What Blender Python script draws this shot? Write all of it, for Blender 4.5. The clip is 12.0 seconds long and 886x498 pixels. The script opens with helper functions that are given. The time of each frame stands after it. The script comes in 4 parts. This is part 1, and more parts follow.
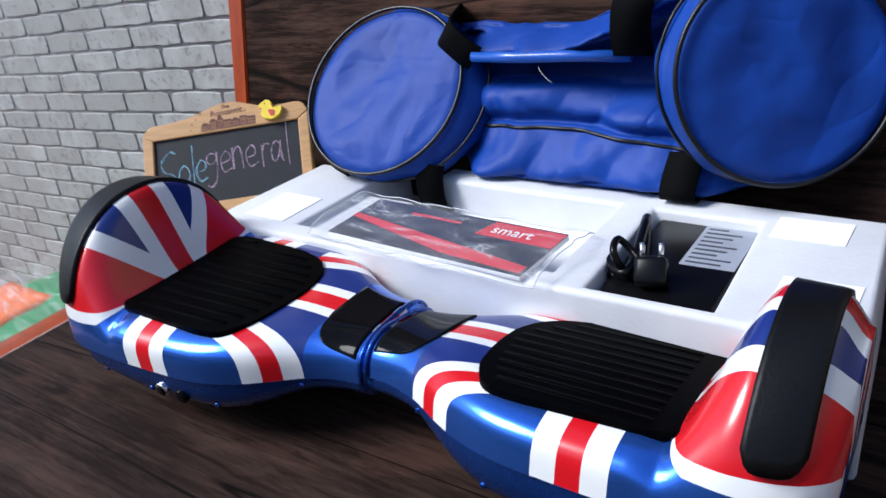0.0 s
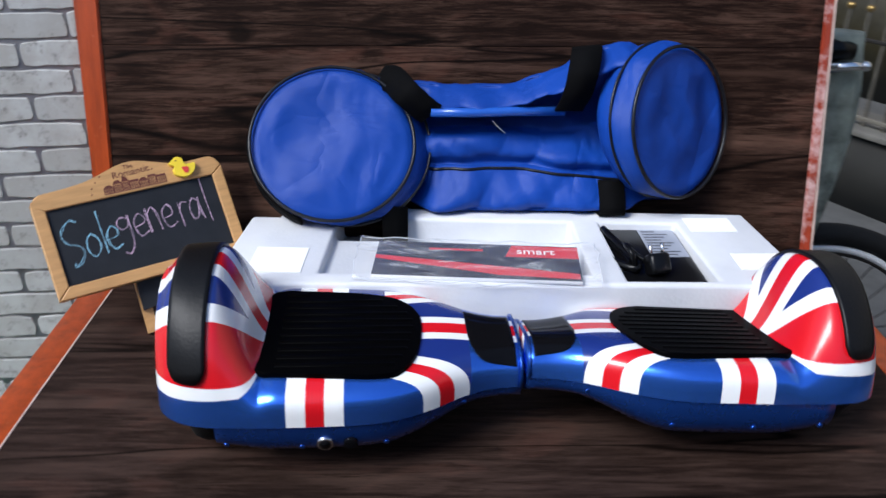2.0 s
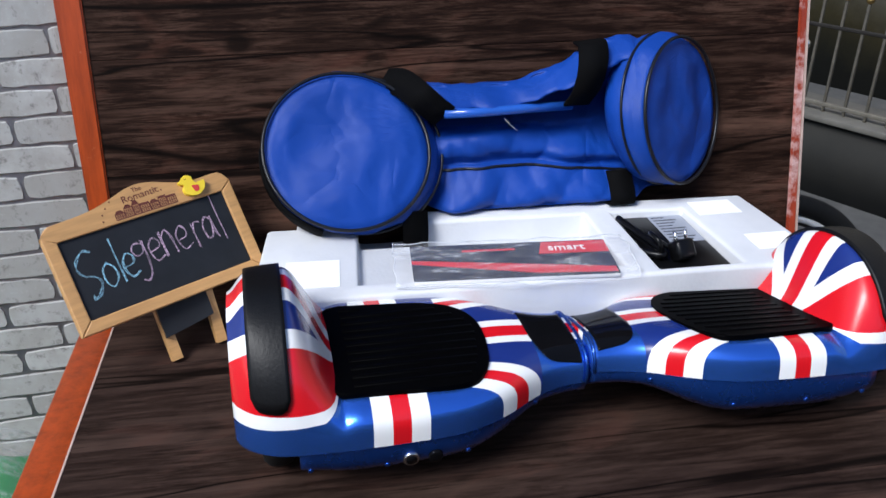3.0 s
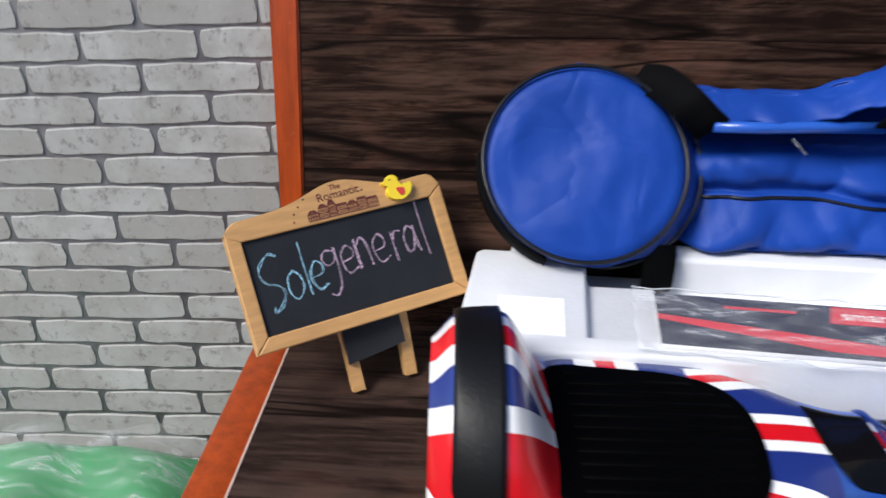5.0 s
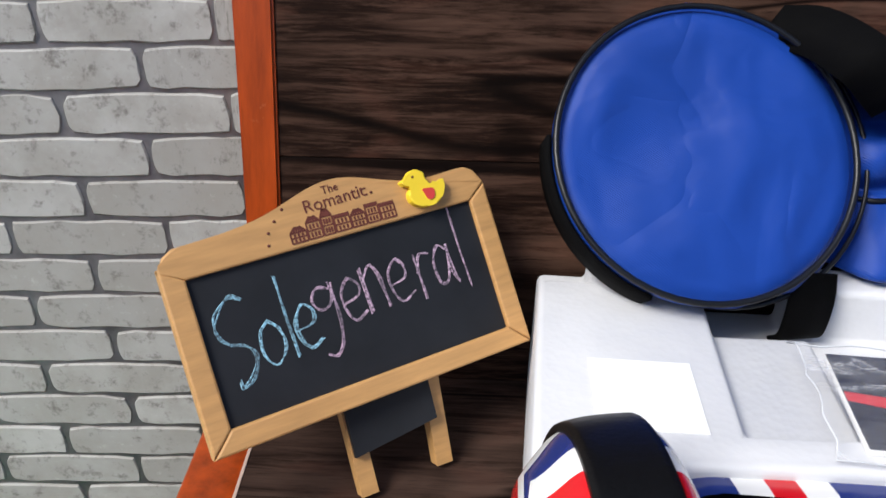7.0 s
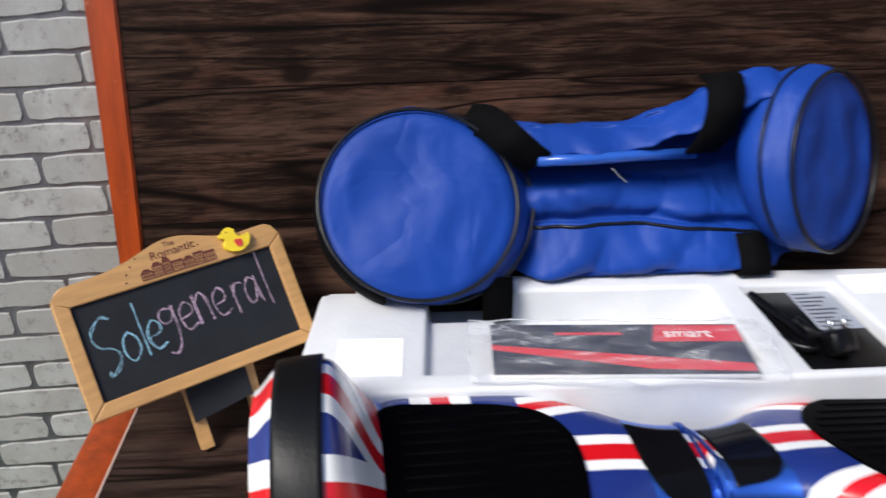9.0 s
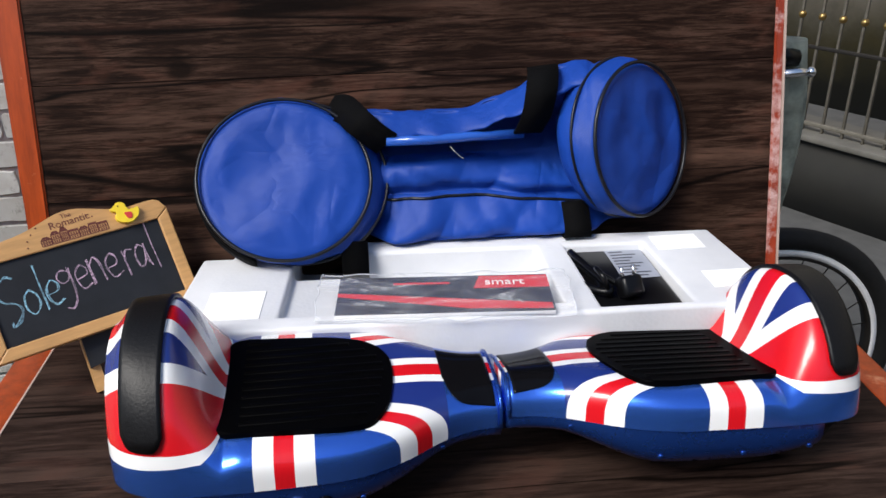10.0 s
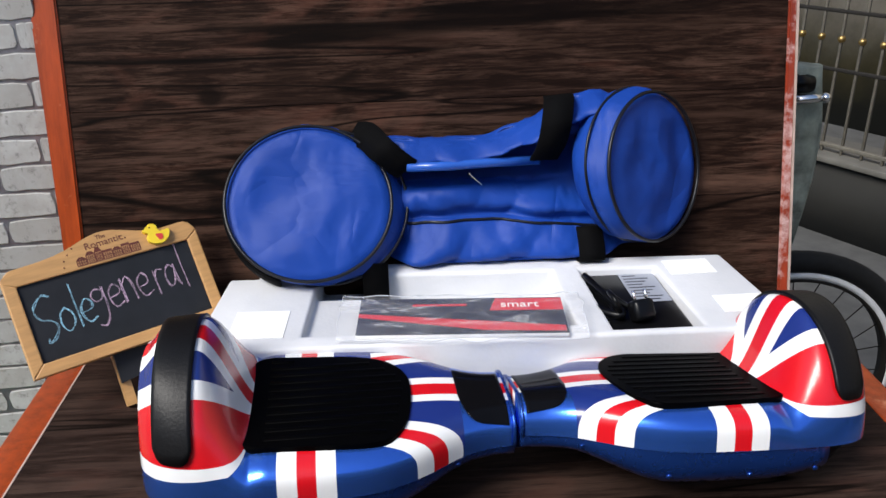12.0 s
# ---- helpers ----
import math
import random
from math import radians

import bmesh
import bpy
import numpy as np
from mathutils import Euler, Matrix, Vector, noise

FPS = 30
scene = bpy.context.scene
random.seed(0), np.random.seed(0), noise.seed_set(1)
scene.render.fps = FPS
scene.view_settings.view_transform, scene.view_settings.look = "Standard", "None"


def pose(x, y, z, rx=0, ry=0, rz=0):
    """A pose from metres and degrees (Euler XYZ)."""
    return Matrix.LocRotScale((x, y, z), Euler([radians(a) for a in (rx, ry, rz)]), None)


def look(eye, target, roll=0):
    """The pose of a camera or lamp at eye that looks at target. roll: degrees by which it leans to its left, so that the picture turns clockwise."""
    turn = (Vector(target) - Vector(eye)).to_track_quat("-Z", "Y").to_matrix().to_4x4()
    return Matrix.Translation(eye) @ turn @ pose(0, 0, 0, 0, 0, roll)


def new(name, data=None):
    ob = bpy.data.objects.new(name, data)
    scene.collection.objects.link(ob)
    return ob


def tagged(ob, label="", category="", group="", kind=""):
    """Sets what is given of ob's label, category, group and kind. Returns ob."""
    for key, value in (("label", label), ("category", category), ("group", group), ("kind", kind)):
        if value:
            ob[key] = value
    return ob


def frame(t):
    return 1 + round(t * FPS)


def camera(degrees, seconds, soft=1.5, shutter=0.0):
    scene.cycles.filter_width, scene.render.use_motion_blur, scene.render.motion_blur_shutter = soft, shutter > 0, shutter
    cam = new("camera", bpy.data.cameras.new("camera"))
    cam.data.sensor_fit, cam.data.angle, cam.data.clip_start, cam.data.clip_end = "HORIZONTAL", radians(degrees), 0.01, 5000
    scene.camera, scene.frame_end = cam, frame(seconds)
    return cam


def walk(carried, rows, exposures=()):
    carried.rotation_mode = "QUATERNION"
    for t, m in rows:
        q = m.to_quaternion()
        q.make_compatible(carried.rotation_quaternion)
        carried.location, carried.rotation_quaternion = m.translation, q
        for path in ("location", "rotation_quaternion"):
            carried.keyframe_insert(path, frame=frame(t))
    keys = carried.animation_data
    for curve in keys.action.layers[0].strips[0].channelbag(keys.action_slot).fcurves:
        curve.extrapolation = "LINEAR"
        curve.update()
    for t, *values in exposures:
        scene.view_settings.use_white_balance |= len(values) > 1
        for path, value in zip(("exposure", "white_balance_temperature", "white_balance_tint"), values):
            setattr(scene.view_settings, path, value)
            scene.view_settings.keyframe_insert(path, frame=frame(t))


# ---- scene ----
cam = camera(57.16, 12.0, shutter=0.5)
PATH = [
    (0.0, (0.7334, -0.5563, 0.3546), (0.3877, -0.1410, 0.0939), -9.51),
    (0.5, (0.6621, -0.6154, 0.3787), (0.3918, -0.1534, 0.1077), -2.82),
    (1.0, (0.5168, -0.6697, 0.4056), (0.3743, -0.1530, 0.1360), -3.60),
    (1.5, (0.4219, -0.7318, 0.4326), (0.3426, -0.2090, 0.1490), -2.06),
    (2.0, (0.3300, -0.7837, 0.4402), (0.3407, -0.2478, 0.1707), 0.88),
    (2.5, (0.2054, -0.7786, 0.4452), (0.2931, -0.2544, 0.1668), -0.93),
    (2.7, (0.2001, -0.7717, 0.4484), (0.2906, -0.2489, 0.1682), -0.03),
    (4.3, (0.2338, -0.7339, 0.4681), (0.2597, -0.1950, 0.2057), 0.60),
    (4.5, (0.2263, -0.7102, 0.4555), (0.2006, -0.1763, 0.1830), 0.32),
    (5.0, (0.1638, -0.6145, 0.4149), (0.1256, -0.0885, 0.1289), 0.36),
    (5.5, (0.1223, -0.4978, 0.3700), (0.0917, 0.0169, 0.0632), -0.64),
    (6.0, (0.1109, -0.4343, 0.3497), (0.0869, 0.0828, 0.0464), 0.54),
    (6.5, (0.1006, -0.4060, 0.3292), (0.0844, 0.1097, 0.0230), 1.30),
    (8.3, (0.1241, -0.4997, 0.3979), (0.1344, 0.0207, 0.0993), 0.91),
    (8.5, (0.1633, -0.5345, 0.4029), (0.1620, -0.0061, 0.1187), -1.18),
    (9.0, (0.2187, -0.6187, 0.4265), (0.2481, -0.0810, 0.1618), -0.51),
    (9.5, (0.2890, -0.7114, 0.4348), (0.3314, -0.1691, 0.1817), -0.98),
    (10.0, (0.3190, -0.7482, 0.4380), (0.3663, -0.2082, 0.1808), -0.77),
    (10.5, (0.3239, -0.7627, 0.4474), (0.3680, -0.2194, 0.1965), -0.31),
    (11.0, (0.3253, -0.7670, 0.4554), (0.3713, -0.2216, 0.2097), -0.16),
    (11.5, (0.3187, -0.7689, 0.4576), (0.3546, -0.2216, 0.2142), -0.73),
    (12.0, (0.3186, -0.7693, 0.4553), (0.3524, -0.2233, 0.2089), -0.87),
]
walk(cam, [(t, look(eye, target, roll)) for t, eye, target, roll in PATH], [(0.0, 0.90, 5850, 10), (2.7, 0.84, 5900, 10), (4.5, 0.90, 6250, 10), (8.5, 0.88, 6500, 10), (12.0, 0.88, 6450, 10)])

# ---- world and light ----
world = bpy.data.worlds.new("world")
scene.world = world
world.use_nodes = True
wn = world.node_tree
sky = wn.nodes.new("ShaderNodeTexSky")
sky.sky_type = "NISHITA"
sky.sun_disc = False
sky.sun_elevation = radians(48)
sky.sun_rotation = radians(230)
wn.links.new(sky.outputs["Color"], wn.nodes["Background"].inputs["Color"])
wn.nodes["Background"].inputs["Strength"].default_value = 0.095
sun_data = bpy.data.lights.new("sun", "SUN")
sun_data.energy = 2.4
sun_data.angle = radians(25)
sun_data.color = (1.0, 0.96, 0.9)
sun = new("sun", sun_data)
sun.matrix_world = look((-1.7, -1.7, 2.9), (0.3, 0, 0))


# ---- materials ----
class Nodes:
    """Short writing of node trees."""

    def __init__(self, name):
        self.mat = bpy.data.materials.new(name)
        self.mat.use_nodes = True
        self.nt = self.mat.node_tree
        self.bsdf = self.nt.nodes["Principled BSDF"]
        self.coord = self.nt.nodes.new("ShaderNodeTexCoord")

    def link(self, a, b):
        if isinstance(a, (int, float)):
            b.default_value = a
        elif isinstance(a, tuple):
            b.default_value = (*a, 1.0) if len(a) == 3 and len(b.default_value) == 4 else a
        else:
            self.nt.links.new(a, b)

    def m(self, op, *args):
        n = self.nt.nodes.new("ShaderNodeMath")
        n.operation = op
        for i, a in enumerate(args):
            self.link(a, n.inputs[i])
        return n.outputs[0]

    def mapped(self, scale, kind="Object"):
        n = self.nt.nodes.new("ShaderNodeMapping")
        n.inputs["Scale"].default_value = scale
        self.nt.links.new(self.coord.outputs[kind], n.inputs["Vector"])
        return n.outputs[0]

    def noise(self, scale, detail=4.0, rough=0.55, vector=None, distort=0.0):
        n = self.nt.nodes.new("ShaderNodeTexNoise")
        n.inputs["Scale"].default_value = scale
        n.inputs["Detail"].default_value = detail
        n.inputs["Roughness"].default_value = rough
        n.inputs["Distortion"].default_value = distort
        self.nt.links.new(vector or self.coord.outputs["Object"], n.inputs["Vector"])
        return n.outputs["Fac"]

    def ramp(self, fac, stops):
        n = self.nt.nodes.new("ShaderNodeValToRGB")
        while len(n.color_ramp.elements) < len(stops):
            n.color_ramp.elements.new(0.5)
        for e, (p, c) in zip(n.color_ramp.elements, stops):
            e.position = p
            e.color = (*c, 1.0) if isinstance(c, tuple) else (c, c, c, 1.0)
        self.link(fac, n.inputs["Fac"])
        return n.outputs["Color"]

    def mix(self, fac, a, b, mode="MIX"):
        n = self.nt.nodes.new("ShaderNodeMix")
        n.data_type = "RGBA"
        n.blend_type = mode
        self.link(fac, n.inputs[0])
        self.link(a, n.inputs[6])
        self.link(b, n.inputs[7])
        return n.outputs[2]

    def bump(self, height, strength=0.3, distance=0.002):
        n = self.nt.nodes.new("ShaderNodeBump")
        n.inputs["Strength"].default_value = strength
        n.inputs["Distance"].default_value = distance
        self.link(height, n.inputs["Height"])
        self.nt.links.new(n.outputs[0], self.bsdf.inputs["Normal"])
        return n

    def random(self):
        return self.nt.nodes.new("ShaderNodeObjectInfo").outputs["Random"]

    def set(self, **kw):
        for k, v in kw.items():
            self.link(v, self.bsdf.inputs[k.replace("_", " ")])
        return self.mat

    def xyz(self):
        n = self.nt.nodes.new("ShaderNodeSeparateXYZ")
        self.nt.links.new(self.coord.outputs["Object"], n.inputs[0])
        return n.outputs


def wood_planks(name, dark, light, axis_scale):
    n = Nodes(name)
    shift = n.nt.nodes.new("ShaderNodeVectorMath")
    shift.operation = "ADD"
    r = n.m("MULTIPLY", n.random(), 7.0)
    comb = n.nt.nodes.new("ShaderNodeCombineXYZ")
    for i in range(3):
        n.link(r, comb.inputs[i])
    n.nt.links.new(n.mapped(axis_scale), shift.inputs[0])
    n.nt.links.new(comb.outputs[0], shift.inputs[1])
    v = shift.outputs[0]
    grain = n.noise(2.6, 8, 0.66, v, 0.7)
    fine = n.noise(19.0, 8, 0.8, v, 0.5)
    blot = n.noise(7.0, 4, 0.6, n.mapped((1.0, 2.6, 2.6)), 0.8)
    knot = n.noise(11.0, 2, 0.4, n.mapped((1.0, 1.8, 1.8)), 0.3)
    c = n.ramp(grain, [(0.32, tuple(0.65 * a for a in dark)), (0.5, dark), (0.68, light)])
    c = n.mix(n.ramp(fine, [(0.47, 0.0), (0.62, 0.8)]), c, light)
    c = n.mix(n.ramp(fine, [(0.34, 0.9), (0.47, 0.0)]), c, tuple(0.25 * a for a in dark))
    c = n.mix(n.ramp(blot, [(0.36, 0.0), (0.62, 0.6)]), c, tuple(0.5 * a for a in dark))
    c = n.mix(n.ramp(blot, [(0.3, 0.55), (0.44, 0.0)]), c, (light[0] * 0.95, light[1] * 0.72, light[2] * 0.68))
    c = n.mix(n.ramp(knot, [(0.68, 0.0), (0.76, 0.85)]), c, tuple(0.25 * a for a in dark))
    crack = n.noise(1.1, 3, 0.5, v, 0.5)
    c = n.mix(n.ramp(crack, [(0.485, 0.0), (0.497, 0.95), (0.503, 0.95), (0.515, 0.0)]), c, tuple(0.15 * a for a in dark))
    n.bump(n.m("ADD", grain, n.m("MULTIPLY", fine, 0.8)), 0.4, 0.001)
    return n.set(Base_Color=c, Roughness=n.m("MULTIPLY_ADD", fine, 0.2, 0.5), Specular_IOR_Level=0.05)


WOOD_FLOOR = wood_planks("dark_wood_floor", (0.022, 0.0126, 0.0098), (0.062, 0.038, 0.029), (0.8, 11.0, 11.0))
WOOD_BACK = wood_planks("dark_wood_back", (0.0170, 0.0080, 0.0056), (0.092, 0.050, 0.0340), (0.8, 11.0, 11.0))


def plain(name, colour, rough=0.5, metal=0.0, vary=0.18, scale=40.0, bump=0.0, coat=0.0, stretch=(1, 1, 1), dist=0.001, spec=0.5):
    n = Nodes(name)
    v = n.mapped(stretch)
    f = n.noise(scale, 5, 0.6, v)
    g = n.noise(scale * 0.13, 3, 0.5, v)
    c = n.mix(n.ramp(f, [(0.3, 0.0), (0.75, 1.0)]), tuple(a * (1 - vary) for a in colour), tuple(min(1.0, a * (1 + vary)) for a in colour))
    c = n.mix(n.ramp(g, [(0.35, 0.0), (0.7, vary)]), c, tuple(a * 0.7 for a in colour))
    if bump:
        n.bump(f, bump, dist)
    return n.set(Base_Color=c, Roughness=n.m("MULTIPLY_ADD", g, 0.12, rough - 0.06), Metallic=metal, Coat_Weight=coat, Coat_Roughness=0.08, Specular_IOR_Level=spec)


def frame_paint(name, colour, scuff, amount):
    n = Nodes(name)
    v = n.mapped((9, 9, 1.2))
    f = n.noise(9, 6, 0.7, v)
    s = n.noise(14, 6, 0.75)
    c = n.mix(n.ramp(f, [(0.3, 0.0), (0.75, 1.0)]), tuple(a * 0.42 for a in colour), colour)
    c = n.mix(n.ramp(s, [(amount, 0.0), (amount + 0.1, 0.8)]), c, scuff)
    n.bump(f, 0.2, 0.001)
    return n.set(Base_Color=c, Roughness=0.33, Specular_IOR_Level=0.35)


ORANGE = frame_paint("orange_wood_paint", (0.42, 0.060, 0.006), (0.55, 0.24, 0.13), 0.6)
ORANGE_WORN = frame_paint("worn_orange_paint", (0.36, 0.05, 0.02), (0.60, 0.42, 0.39), 0.46)
PAPER_EDGE = plain("torn_paper_edge", (0.45, 0.33, 0.28), 0.8)
PINE = plain("pine_wood", (0.52, 0.285, 0.105), 0.5, vary=0.16, scale=30, bump=0.1, stretch=(1, 8, 8))
SLATE = plain("chalkboard_slate", (0.012, 0.0135, 0.017), 0.6, vary=0.35, scale=25, bump=0.05, spec=0.3)
PRINT = plain("brown_print", (0.13, 0.03, 0.018), 0.6)
YELLOW = plain("yellow_paint", (0.85, 0.62, 0.03), 0.45, vary=0.06)
RED_PAINT = plain("red_paint", (0.6, 0.05, 0.04), 0.45, vary=0.06)
RUBBER = plain("black_rubber", (0.004, 0.004, 0.0045), 0.42, vary=0.2, scale=420, bump=0.35, dist=0.0006, spec=0.22)
PAD_RUBBER = plain("black_pad_rubber", (0.0010, 0.0010, 0.0012), 0.5, vary=0.2, scale=60, bump=0.1, spec=0.02)
TYRE = plain("tyre_rubber", (0.009, 0.009, 0.009), 0.75, vary=0.25, scale=90, bump=0.3, spec=0.25)
GLOSS_BLACK = plain("glossy_black_plastic", (0.004, 0.004, 0.005), 0.06, vary=0.1, spec=0.09)
MATT_BLACK = plain("black_plastic", (0.003, 0.003, 0.0035), 0.3, vary=0.2, bump=0.05, spec=0.2)
METAL = plain("bright_metal", (0.75, 0.75, 0.74), 0.25, 1.0, 0.05)
BRASS = plain("brass", (0.36, 0.24, 0.09), 0.4, 1.0, 0.1)
STEEL_GREY = plain("grey_steel_bar", (0.12, 0.108, 0.085), 0.6, 0.1, 0.25)
IRON_DARK = plain("dark_iron", (0.016, 0.014, 0.012), 0.6, 0.0, 0.2, spec=0.2)
WEBBING = plain("black_webbing", (0.002, 0.002, 0.0023), 0.85, vary=0.2, scale=500, bump=0.4, stretch=(1, 1, 3), dist=0.0005, spec=0.08)
PIPING = plain("black_piping", (0.006, 0.0065, 0.009), 0.35, vary=0.2, spec=0.35)
GRIP_BLUE = plain("blue_tube_plastic", (0.02, 0.095, 0.44), 0.28, vary=0.08, coat=0.3)
WHITE_TAPE = plain("white_sticker", (0.9, 0.9, 0.9), 0.45, vary=0.02)
# Near-black base colour carries the shade on the parapet's face.
SHADED_CONCRETE = plain("shaded_parapet_concrete", (0.009, 0.0085, 0.0062), 0.85, vary=0.3, scale=9, bump=0.3, dist=0.004)
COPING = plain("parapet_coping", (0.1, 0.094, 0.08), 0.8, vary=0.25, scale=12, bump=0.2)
PAVING = plain("grey_paving", (0.085, 0.083, 0.078), 0.85, vary=0.25, scale=14, bump=0.25, dist=0.003)
GREEN_CLOTH = plain("grey_green_cloth", (0.30, 0.32, 0.25), 0.9, vary=0.7, scale=26, bump=0.3, dist=0.004)
RIM_WHITE = plain("white_rim", (0.78, 0.78, 0.77), 0.3, vary=0.06)
RUST_TEXT = plain("tyre_print", (0.16, 0.07, 0.03), 0.7)
GREEN_PLASTIC = plain("green_plastic", (0.025, 0.25, 0.075), 0.35, vary=0.2, scale=18, bump=0.2)
ORANGE_PLASTIC = plain("orange_plastic", (0.75, 0.16, 0.03), 0.4, vary=0.12, scale=18)
MANUAL_NAVY = plain("manual_navy_print", (0.009, 0.013, 0.036), 0.25, vary=0.2)
MANUAL_RED = plain("manual_red_print", (0.55, 0.025, 0.045), 0.25, vary=0.08)
PAPER = plain("white_paper", (0.78, 0.78, 0.77), 0.6, vary=0.05)
LABEL_GREY = plain("grey_label", (0.3, 0.32, 0.37), 0.4, vary=0.08)
LABEL_INK = plain("label_ink", (0.06, 0.065, 0.08), 0.5, vary=0.1)


def chalk(name, colour):
    n = Nodes(name)
    gap = n.noise(620, 3, 0.7)
    drag = n.noise(150, 4, 0.6, n.mapped((1.0, 0.35, 1.0)))
    c = n.mix(n.ramp(gap, [(0.40, 0.85), (0.56, 0.0)]), colour, (0.03, 0.034, 0.042))
    c = n.mix(n.ramp(drag, [(0.36, 0.7), (0.55, 0.0)]), c, (0.05, 0.055, 0.065))
    n.bump(gap, 0.5, 0.0006)
    return n.set(Base_Color=c, Roughness=0.95, Specular_IOR_Level=0.1)


CHALK_BLUE = chalk("blue_chalk", (0.34, 0.64, 0.80))
CHALK_PINK = chalk("pink_chalk", (0.60, 0.42, 0.55))


def foam_material():
    n = Nodes("white_polystyrene")
    vor = n.nt.nodes.new("ShaderNodeTexVoronoi")
    vor.inputs["Scale"].default_value = 260
    n.nt.links.new(n.coord.outputs["Object"], vor.inputs["Vector"])
    big = n.noise(16, 4)
    c = n.mix(n.ramp(big, [(0.3, 0.0), (0.7, 1.0)]), (0.58, 0.59, 0.615), (0.68, 0.685, 0.70))
    n.bump(n.m("ADD", vor.outputs["Distance"], n.m("MULTIPLY", big, 1.5)), 0.22, 0.0006)
    return n.set(Base_Color=c, Roughness=0.55, Subsurface_Weight=0.15, Subsurface_Radius=(0.01, 0.01, 0.01))


FOAM = foam_material()


def brick_material():
    n = Nodes("whitewashed_brick")
    r = n.random()
    comb = n.nt.nodes.new("ShaderNodeCombineXYZ")
    for i, k in enumerate((3.7, 9.1, 6.3)):
        n.link(n.m("MULTIPLY", r, k), comb.inputs[i])
    add = n.nt.nodes.new("ShaderNodeVectorMath")
    n.nt.links.new(n.coord.outputs["Object"], add.inputs[0])
    n.nt.links.new(comb.outputs[0], add.inputs[1])
    fine = n.noise(75, 8, 0.75, add.outputs[0])
    blot = n.noise(20, 5, 0.65, add.outputs[0])
    base = n.ramp(r, [(0.0, (0.31, 0.303, 0.288)), (0.45, (0.37, 0.366, 0.352)), (1.0, (0.43, 0.427, 0.412))])
    c = n.mix(n.ramp(blot, [(0.36, 0.0), (0.62, 0.85)]), base, (0.29, 0.278, 0.255))
    c = n.mix(n.ramp(fine, [(0.54, 0.0), (0.66, 0.8)]), c, (0.13, 0.122, 0.11))
    c = n.mix(n.ramp(fine, [(0.28, 0.5), (0.4, 0.0)]), c, (0.52, 0.52, 0.5))
    n.bump(fine, 0.3, 0.001)
    return n.set(Base_Color=c, Roughness=0.75)


BRICK = brick_material()
MORTAR = plain("grey_mortar", (0.46, 0.43, 0.415), 0.9, vary=0.3, scale=60, bump=0.3)


def graded_wall_material():
    n = Nodes("graded_plaster")
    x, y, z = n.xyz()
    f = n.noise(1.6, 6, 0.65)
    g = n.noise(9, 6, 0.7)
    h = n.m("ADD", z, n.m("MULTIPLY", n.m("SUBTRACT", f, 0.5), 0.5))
    # Colour by height: near black at the bottom, olive brown, pale at the top.
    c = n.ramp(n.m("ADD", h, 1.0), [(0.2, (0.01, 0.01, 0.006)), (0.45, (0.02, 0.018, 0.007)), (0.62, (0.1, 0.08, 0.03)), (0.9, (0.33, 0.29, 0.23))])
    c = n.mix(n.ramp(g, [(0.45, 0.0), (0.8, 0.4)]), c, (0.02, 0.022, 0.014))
    n.bump(g, 0.4, 0.006)
    return n.set(Base_Color=c, Roughness=0.9)


GRADED_WALL = graded_wall_material()


def fabric(name, colour):
    n = Nodes(name)
    wave = n.nt.nodes.new("ShaderNodeTexWave")
    wave.inputs["Scale"].default_value = 330
    wave.bands_direction = "DIAGONAL"
    n.nt.links.new(n.coord.outputs["Object"], wave.inputs["Vector"])
    wr = n.noise(13, 3, 0.5, None, 0.8)
    big = n.noise(7, 3, 0.5)
    c = n.mix(n.ramp(big, [(0.3, 0.0), (0.7, 1.0)]), tuple(a * 0.85 for a in colour), tuple(a * 1.12 for a in colour))
    cr = n.m("ABSOLUTE", n.m("SUBTRACT", n.noise(9, 2, 0.35, n.mapped((1.5, 1.0, 0.55)), 0.7), 0.5))
    small = n.ramp(n.m("ABSOLUTE", n.m("SUBTRACT", n.noise(21, 2, 0.4, n.mapped((1.0, 1.0, 1.6)), 0.5), 0.5)), [(0.0, 0.0), (0.05, 0.4), (0.2, 1.0)])
    crease = n.ramp(cr, [(0.0, 0.0), (0.06, 0.45), (0.22, 1.0)])
    n.bump(n.m("ADD", n.m("MULTIPLY", wave.outputs["Fac"], 0.03), n.m("ADD", n.m("MULTIPLY", wr, 1.0), n.m("ADD", n.m("MULTIPLY", crease, 0.32), n.m("MULTIPLY", small, 0.10)))), 0.65, 0.006)
    return n.set(Base_Color=c, Roughness=0.48, Specular_IOR_Level=0.28)


BLUE_CLOTH = fabric("blue_nylon_cloth", (0.0068, 0.047, 0.29))


def clear_film():
    n = Nodes("clear_plastic_film")
    n.bump(n.noise(38, 4, 0.6, n.mapped((1, 2.5, 1)), 1.5), 0.9, 0.004)
    # White streaks in the alpha stand in for reflections on the film.
    n.set(Base_Color=(0.95, 0.96, 0.97), Roughness=0.16, Transmission_Weight=0.0, Alpha=n.ramp(n.noise(17, 5, 0.6, n.mapped((0.8, 2.8, 1)), 1.2), [(0.42, 0.07), (0.56, 0.14), (0.6, 0.34), (0.64, 0.12), (0.76, 0.42)]), Specular_IOR_Level=1.0)
    return n.mat


FILM = clear_film()
FILM_EDGE = plain("milky_film", (0.62, 0.64, 0.67), 0.25, vary=0.1)


